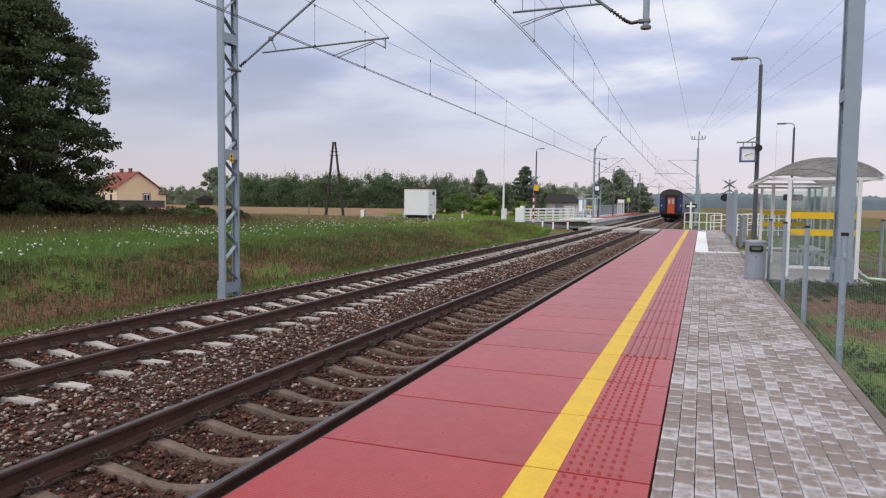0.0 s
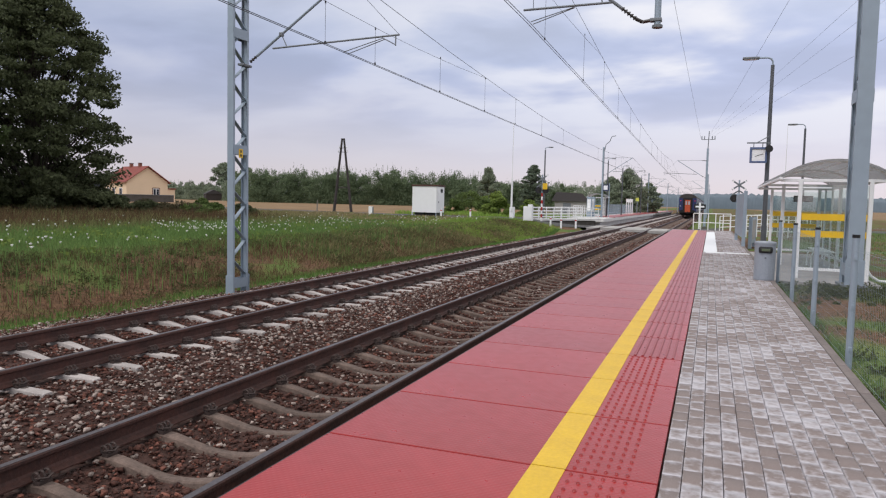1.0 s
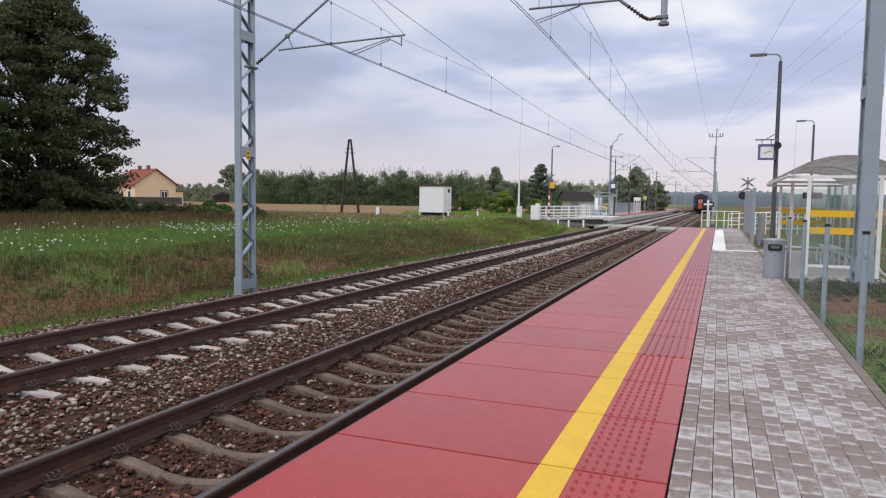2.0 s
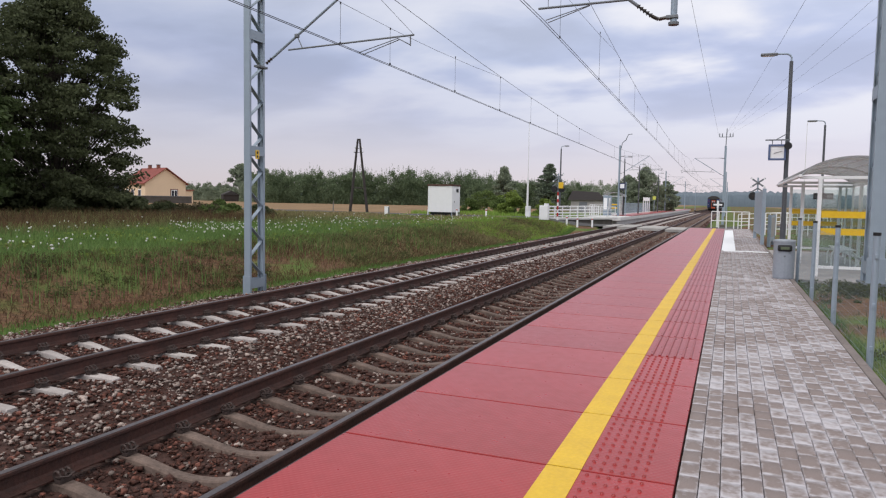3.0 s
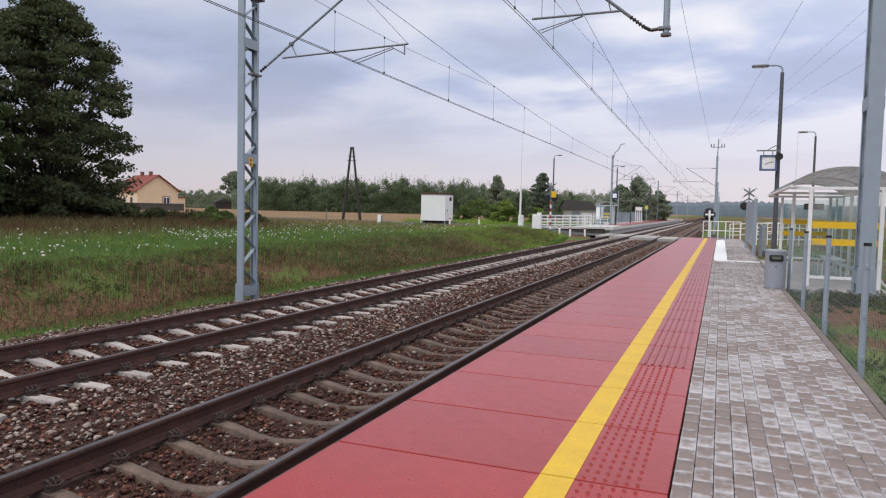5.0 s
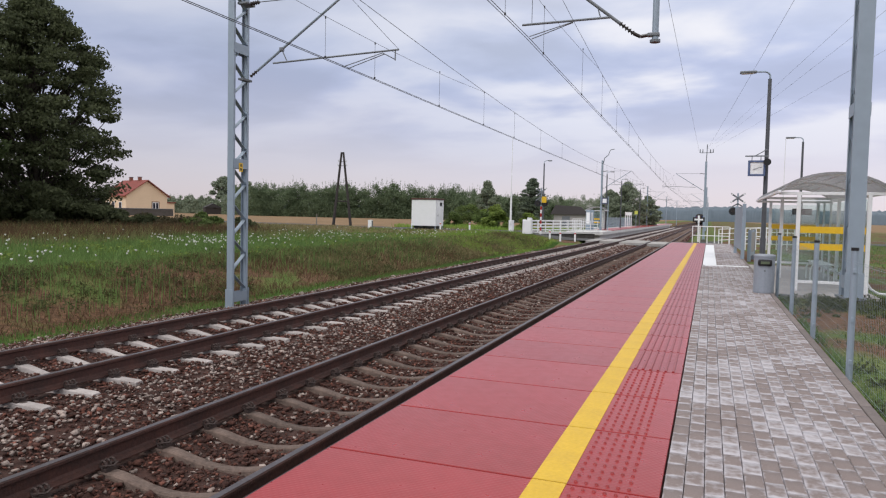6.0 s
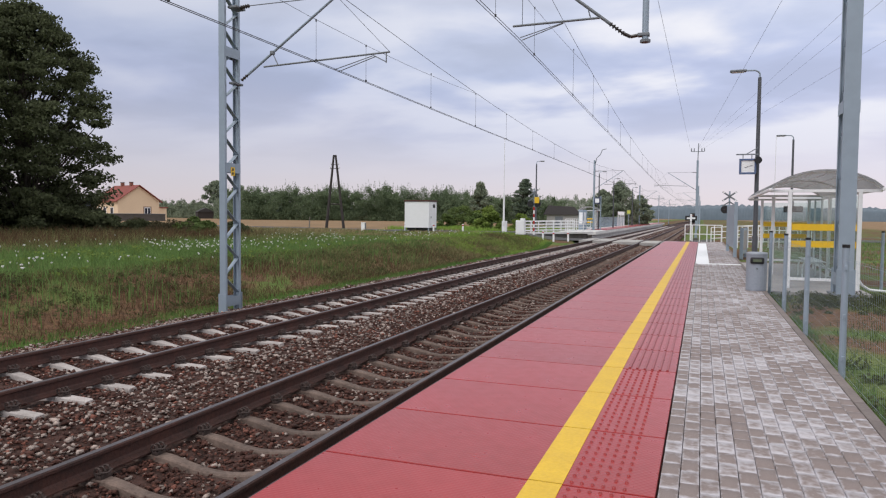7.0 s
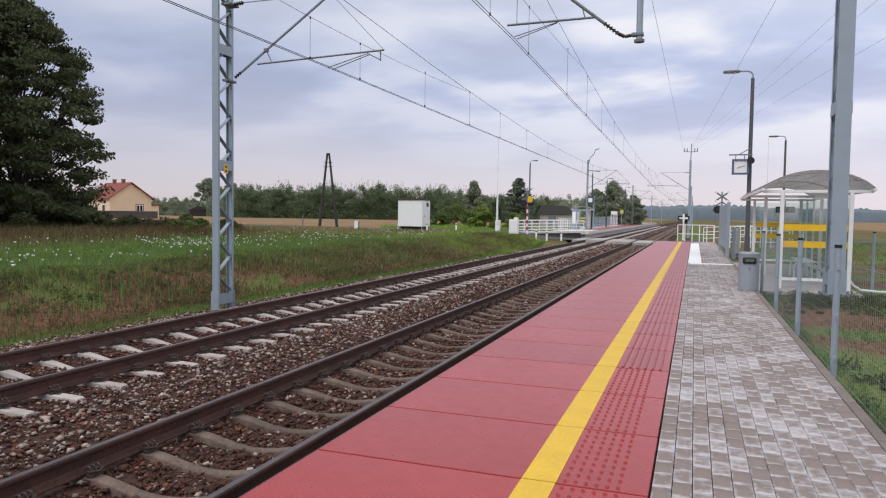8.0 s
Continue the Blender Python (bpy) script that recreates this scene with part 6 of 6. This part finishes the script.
def blade_mesh(name, x, y, h, w, rng, material, label, bend=0.35):
    z = ground_height(x, y)
    v, f, t = blades(x, y, z, h, w, rng, bend)
    tri = np.concatenate([f[:, [0, 1, 2]], f[:, [0, 2, 3]], t])
    ob = new(name, mesh_of(name, v, tri, material))
    return tagged(ob, label, "grass", kind="stuff")


def make_grass():
    rng = np.random.default_rng(21)

    def scatter(n, x0, x1, y0, y1, gap=True):
        x, y = rng.uniform(x0, x1, n), rng.uniform(y0, y1, n)
        if gap:
            mid = 57.8 + 0.16 * np.maximum(-20 - x, 0)
            keep = ~((y > mid - 4.2) & (y < mid + 4.2) & (x > -60))
            x, y = x[keep], y[keep]
        return x, y

    def patchy(x, y, s=0.5, o=0.0):
        return 0.5 + 0.25 * (np.sin(x * s * 1.7 + o + 2 * np.sin(y * s * 0.6)) + np.sin(y * s * 1.1 + 1.9 * np.sin(x * s * 0.8 + o)))
    # crest and meadow: green
    x, y = scatter(95000, -27, -12.6, 4, 53.5)
    keep = rng.random(len(x)) < 0.10 + 0.90 * smooth(-13.2, -15.2, x)
    x, y = x[keep], y[keep]
    far = 1 + 0.03 * np.clip(y - 15, 0, 40)
    blade_mesh("meadow_grass", x, y, rng.uniform(0.12, 0.36, len(x)) * (1 - 0.45 * smooth(36, 48, y)), rng.uniform(0.010, 0.020, len(x)) * far, rng, GRASS_GREEN, "tall green meadow grass along the bank", 0.8)
    x, y = scatter(30000, -60, -26, 8, 75)
    keep = y * 0.938 - x * 0.346 < 69
    x, y = x[keep], y[keep]
    blade_mesh("meadow_grass", x, y, rng.uniform(0.10, 0.24, len(x)), rng.uniform(0.03, 0.06, len(x)), rng, GRASS_OLIVE, "olive grass of the open meadow", 0.8)
    # slope: thin, dry
    x, y = scatter(60000, -15.6, -11.2, 3.5, 52)
    keep = rng.random(len(x)) < 0.2 + 0.8 * patchy(x, y, 0.9)
    x, y = x[keep], y[keep]
    blade_mesh("dry_grass", x, y, rng.uniform(0.08, 0.26, len(x)), rng.uniform(0.008, 0.016, len(x)) * (1 + 0.03 * np.clip(y - 12, 0, 40)), rng, GRASS_DRY, "thin dry brown grass on the bank", 1.5)
    x, y = scatter(34000, -15.6, -11.2, 3.5, 52)
    keep = rng.random(len(x)) < patchy(x, y, 0.8, 2.0) ** 1.5 * (0.3 + 1.3 * smooth(13, 26, y))
    x, y = x[keep], y[keep]
    blade_mesh("slope_grass", x, y, rng.uniform(0.10, 0.30, len(x)), rng.uniform(0.010, 0.018, len(x)) * (1 + 0.03 * np.clip(y - 12, 0, 40)), rng, GRASS_OLIVE, "sparse olive grass on the bank", 1.2)
    x, y = scatter(22000, -15.4, -11.4, 17, 53)
    keep = rng.random(len(x)) < smooth(17, 32, y) * patchy(x, y, 0.6, 1.3)
    x, y = x[keep], y[keep]
    blade_mesh("faded_grass", x, y, rng.uniform(0.10, 0.28, len(x)), rng.uniform(0.018, 0.034, len(x)), rng, GRASS_FADED, "faded dry grass on the farther bank", 1.2)
    # low broad-leaved weeds in clumps
    for name, count, x0, x1, material, size, label in (("verge_weeds", 330, 1.25, 6.5, LEAF_WEED, 0.022, "low leafy weeds behind the platform fence"), ("low_weeds", 700, -15.8, -11.4, LEAF_WEED, 0.03, "low dark broad-leaved weeds on the bank"),
                                                 ("meadow_weeds", 420, -26, -14.8, LEAF_LIGHT, 0.05, "clumps of green weeds in the meadow")):
        x, y = scatter(count, x0, x1, 4, 52 if x1 < 0 else 15.8)
        keep = patchy(x, y, 0.6, 4.0) > 0.35
        x, y = x[keep], y[keep]
        q = rng.uniform(0.12, 0.42, len(x)) * (1 if x1 < 0 else 0.5)
        v, f = leaves(np.stack([x, y, ground_height(x, y) + q * 0.3, q, q * 0.45], 1), 60, size, rng)
        tagged(new(name, mesh_of(name, v, f, material)), label, "weeds", kind="stuff")
    x, y = rng.normal(2.35, 0.45, 46), rng.normal(13.95, 0.30, 46)
    v, f = leaves(np.stack([x, y, ground_height(x, y) + 0.10, np.full(46, 0.16), np.full(46, 0.12)], 1), 70, 0.022, rng)
    tagged(new("mast_weeds", mesh_of("mast_weeds", v, f, LEAF_WEED)), "dark weeds round the foot of the mast", "weeds", kind="stuff")
    # taller pale weeds standing on the slope
    x, y = scatter(1100, -14.2, -11.8, 6, 34)
    keep = patchy(x, y, 0.7, 5.0) > 0.55
    x, y = x[keep], y[keep]
    blade_mesh("slope_weeds", x, y, rng.uniform(0.25, 0.62, len(x)), rng.uniform(0.014, 0.028, len(x)), rng, GRASS_GREEN, "tall pale green weeds standing on the bank", 0.15)
    # lush line at the foot, along the stones
    x, y = scatter(34000, -11.75, -10.45, 4, 52)
    blade_mesh("verge_grass", x, y, rng.uniform(0.05, 0.17, len(x)) * (1 - 0.5 * smooth(-11.2, -11.75, x)), rng.uniform(0.009, 0.017, len(x)) * (1 + 0.03 * np.clip(y - 12, 0, 40)), rng, GRASS_VERGE, "fresh green grass along the ballast foot")
    # bright rough grass by the crossing
    x, y = scatter(46000, -22, -10.8, 38, 53.4)
    keep = rng.random(len(x)) < patchy(x, y, 0.8, 1.0)
    x, y = x[keep], y[keep]
    blade_mesh("bright_grass", x, y, rng.uniform(0.10, 0.34, len(x)) * (1 - 0.5 * smooth(-17, -21, x)), rng.uniform(0.015, 0.03, len(x)), rng, GRASS_LUSH, "bright green rough grass near the crossing", 0.9)
    x, y = scatter(9000, -30, -15, 62.2, 82)
    blade_mesh("bright_grass", x, y, rng.uniform(0.25, 0.5, len(x)), rng.uniform(0.04, 0.07, len(x)), rng, GRASS_LUSH, "bright green rough grass beyond the road")
    # tall dry grass below the trees
    x, y = scatter(15000, -35, -24.5, 16, 38)
    keep = rng.random(len(x)) < 0.15 + 0.85 * patchy(x, y, 0.4, 1.0)
    x, y = x[keep], y[keep]
    blade_mesh("tall_dry_grass", x, y, rng.uniform(0.25, 0.8, len(x)), rng.uniform(0.015, 0.03, len(x)), rng, GRASS_DRY, "tall rusty dry grass below the trees", 0.9)
    x, y = scatter(13000, -36, -22, 15, 40)
    keep = patchy(x, y, 0.5, 4.2) > 0.42
    x, y = x[keep], y[keep]
    blade_mesh("tall_grass", x, y, rng.uniform(0.2, 0.65, len(x)), rng.uniform(0.015, 0.03, len(x)), rng, GRASS_OLIVE, "tall olive grass below the trees", 0.9)
    x, y = scatter(52000, -48, -14.5, 26, 66)
    keep = (rng.random(len(x)) < smooth(26, 44, y)) & (patchy(x, y, 0.35, 2.5) > 0.33) & (y * 0.938 - x * 0.346 < 69)
    x, y = x[keep], y[keep]
    blade_mesh("faded_grass", x, y, rng.uniform(0.12, 0.30, len(x)), rng.uniform(0.035, 0.075, len(x)), rng, GRASS_FADED, "faded patches of dry grass in the meadow", 0.9)
    # behind the platform
    x, y = scatter(36000, 1.22, 7.0, 2.5, 15.6, False)
    keep = rng.random(len(x)) < 0.9 * patchy(x, y, 1.2, 0.4) ** 1.6
    x, y = x[keep], y[keep]
    blade_mesh("verge_grass", x, y, rng.uniform(0.03, 0.12, len(x)), rng.uniform(0.007, 0.013, len(x)), rng, GRASS_DEEP, "short patchy grass behind the platform fence", 1.0)
    x, y = scatter(24000, 4.6, 22, 15, 56, False)
    blade_mesh("verge_grass", x, y, rng.uniform(0.05, 0.17, len(x)), rng.uniform(0.02, 0.04, len(x)), rng, GRASS_GREEN, "rough grass beyond the shelter", 1.0)
    x, y = scatter(12000, 1.165, 1.42, 2.5, 15.2, False)
    keep = rng.random(len(x)) < patchy(x, y, 2.2, 0.7)
    x, y = x[keep], y[keep]
    blade_mesh("edge_grass", x, y, rng.uniform(0.03, 0.12, len(x)), rng.uniform(0.006, 0.012, len(x)), rng, GRASS_GREEN, "tufts of grass along the kerb", 1.1)
    # white flower heads on thin stalks
    n = 900
    x = np.concatenate([rng.normal(-18.6, 2.4, n // 2), rng.normal(-19, 2.8, n // 2)])
    y = np.concatenate([rng.uniform(9, 24, n // 2), rng.uniform(22, 50, n // 2)])
    keep = (x < -14.6) & (patchy(x, y, 0.5, 3.0) > 0.46)
    x, y = x[keep], y[keep]
    h = rng.uniform(0.22, 0.50, len(x))
    blade_mesh("flower_stalks", x, y, h, np.full(len(x), 0.012), rng, GRASS_GREEN, "thin green stalks of white meadow flowers", 0.02)
    z = ground_height(x, y) + h
    k = len(x)
    r = 0.014 + 0.040 * rng.random(k) ** 2.5
    ang = np.arange(7) / 7 * 2 * np.pi
    v = np.stack([np.stack([x + np.cos(q) * r, y + np.sin(q) * r, z + rng.uniform(-0.01, 0.03, k)], 1) for q in ang] + [np.stack([x, y, z - 0.04], 1), np.stack([x, y, z + 0.025], 1)], 1)
    tri = np.array([(i, (i + 1) % 7, 8) for i in range(7)] + [((i + 1) % 7, i, 7) for i in range(7)])
    f = (tri[None] + (np.arange(k) * 9)[:, None, None]).reshape(-1, 3)
    tagged(new("flower_heads", mesh_of("flower_heads", v.reshape(-1, 3), f, FLOWER)), "white umbel flowers scattered over the meadow", "flowers", kind="stuff")


make_grass()

# ---- pieces of the platform ----
MAT_KERB = mat("brownish_kerb_concrete", (0.215, 0.178, 0.168), 0.9, colour2=(0.15, 0.122, 0.115), scale=3, bump=0.3, obj_random=0.1)


def make_slabs():
    y0, n = -12.46, 56
    bm = box(B(), (0, 0, -0.04), (RED_END - EDGE - 0.012, 0.988, 0.08), 0.006)
    slab = yellow = None
    cx = (EDGE + RED_END) / 2
    for k in range(n):
        y = y0 + k + 0.5
        ob = part("edge_slab", slab or bm, MAT_RED, platform, at=pose(cx, y, 0))
        slab = ob.data
        st = part("yellow_stripe", yellow or box(B(), (0, 0, 0.0015), (0.18, 0.988, 0.004)), MAT_YELLOW, platform, at=pose(-0.745, y, 0))
        yellow = st.data
    # raised dots near, long ribs farther along
    rib = None
    xs = [-0.615 + 0.054 * i for i in range(6)]
    for k in range(19, n):
        for x in (-0.60 + 0.066 * i for i in range(6)):
            ob = part("tactile_rib", rib or box(B(), (0, 0, 0.002), (0.022, 0.965, 0.013), 0.003), MAT_TACTILE, platform, at=pose(x, y0 + k + 0.5, 0.001))
            rib = ob.data
    vs, fs = [], []
    for k in range(0, 19):
        for j in range(10):
            for x in xs:
                i = len(vs)
                y = y0 + k + 0.05 + j * 0.1
                for q in range(8):
                    a = q * math.pi / 4
                    vs.append((x + 0.0115 * math.cos(a), y + 0.0115 * math.sin(a), 0.0))
                for q in range(8):
                    a = q * math.pi / 4
                    vs.append((x + 0.0070 * math.cos(a), y + 0.0070 * math.sin(a), 0.009))
                for q in range(8):
                    r = (q + 1) % 8
                    fs.append((i + q, i + r, i + 8 + r, i + 8 + q))
                fs += [(i + 8, i + 9, i + 10, i + 11), (i + 8, i + 11, i + 12, i + 15), (i + 12, i + 13, i + 14, i + 15)]
    ob = part("tactile_dots", mesh_of("tactile_dots", vs, fs, MAT_TACTILE), None, platform)
    tagged(ob, "raised round warning studs", kind="stuff")
    # front wall and rubber edge
    bm = box(B(), (EDGE + 0.24, 15.75, -0.62), (0.16, 56.5, 1.1))
    part("front_wall", bm, MAT_CONCRETE, platform, "grey concrete platform wall")
    part("edge_strip", box(B(), (EDGE - 0.004, 15.75, -0.045), (0.026, 56.5, 0.07), 0.006), MAT_RUBBER, platform, "black rubber edge strip")


def make_pavers():
    w, l = 0.0972, 0.1978
    cols = 13

    def paver(cx, cy, dz, tx, ty):
        """A paver with chamfered top edges: 20 corners at most."""
        a, b, c = w / 2 - 0.0012, l / 2 - 0.0002, 0.004
        lo, mid, hi = -0.06, -0.005, 0.0
        v = []
        for z, s in ((lo, 0), (mid, 0), (hi, c)):
            for sx, sy in ((-1, -1), (1, -1), (1, 1), (-1, 1)):
                x, y = sx * (a - s), sy * (b - s * 0.5)
                v.append((cx + x, cy + y, z + dz + tx * x + ty * y))
        f = [(8, 9, 10, 11)]
        for r in (0, 4):
            for i in range(4):
                j = (i + 1) % 4
                f.append((r + i, r + j, r + 4 + j, r + 4 + i))
        return v, f

    def uv_for(me, centres):
        uv = me.uv_layers.new(name="UVMap")
        co = np.empty(len(me.vertices) * 3, np.float32)
        me.vertices.foreach_get("co", co)
        co = co.reshape(-1, 3)
        li = np.empty(len(me.loops), np.int32)
        me.loops.foreach_get("vertex_index", li)
        c = centres[li // 12]
        p = co[li]
        out = np.stack([(p[:, 0] - c[:, 0]) / w + 0.5, (p[:, 1] - c[:, 1]) / l + 0.5], 1).astype(np.float32)
        uv.data.foreach_set("uv", out.ravel())
    v, f = paver(0, 0, 0, 0, 0)
    me = mesh_of("paver", v, f, MAT_PAVER)
    uv_for(me, np.zeros((1, 2), np.float32))
    rng = np.random.default_rng(8)
    vs, fs, cs = [], [], []
    for i in range(cols):
        x = RED_END + 0.0035 + 0.099 * (i + 0.5)
        off = 0.1 * (i % 2)
        for j in range(-72, 218):
            y = 2.4 + off + 0.199 * j
            if y > P_END - 0.1 or (22.9 < y < 41 and x < 0.25) or (22.5 < y < 22.95):
                continue
            if 0 <= j < 23:
                part("paver", me, None, platform, at=pose(x, y, rng.normal(0, 0.0014), rng.normal(0, 0.35), rng.normal(0, 0.5), rng.normal(0, 0.3)))
            else:
                a, b = paver(x, y, rng.normal(0, 0.0014), rng.normal(0, 0.006), rng.normal(0, 0.008))
                fs += [tuple(q + len(vs) for q in face) for face in b]
                vs += a
                cs.append((x, y))
    far = mesh_of("paver_field", vs, fs, MAT_PAVERS)
    uv_for(far, np.array(cs, np.float32))
    tagged(part("paver_field", far, None, platform), "farther grey pavers with white bloom", kind="stuff")
    kerb = None
    for k in range(58):
        y = -12.0 + k
        if y > 43.4:
            break
        ob = part("kerb_stone", kerb or box(B(), (0, 0, -0.14), (0.08, 0.992, 0.28), 0.008), MAT_KERB, platform, at=pose(1.145, y + 0.5, 0.0))
        kerb = ob.data
    # white guiding strips farther along
    strip = None
    for k in range(18):
        ob = part("white_slab", strip or box(B(), (0, 0, -0.03), (0.40, 0.985, 0.06), 0.005), MAT_WHITE, platform, at=pose(0.03, 23.5 + k, 0.002))
        strip = ob.data
    part("white_slab", box(B(), (0.50, 22.72, -0.028), (1.25, 0.40, 0.06), 0.005), MAT_WHITE, platform)


make_slabs()
make_pavers()

def motions():
    """The train runs off along the near track at a steady 31.5 m/s."""
    walk(train, [(t, pose(AXIS_1, 95 + 31.5 * t, RAIL_1)) for t in (0.0, 2.0, 4.0, 6.0, 8.0)])


motions()
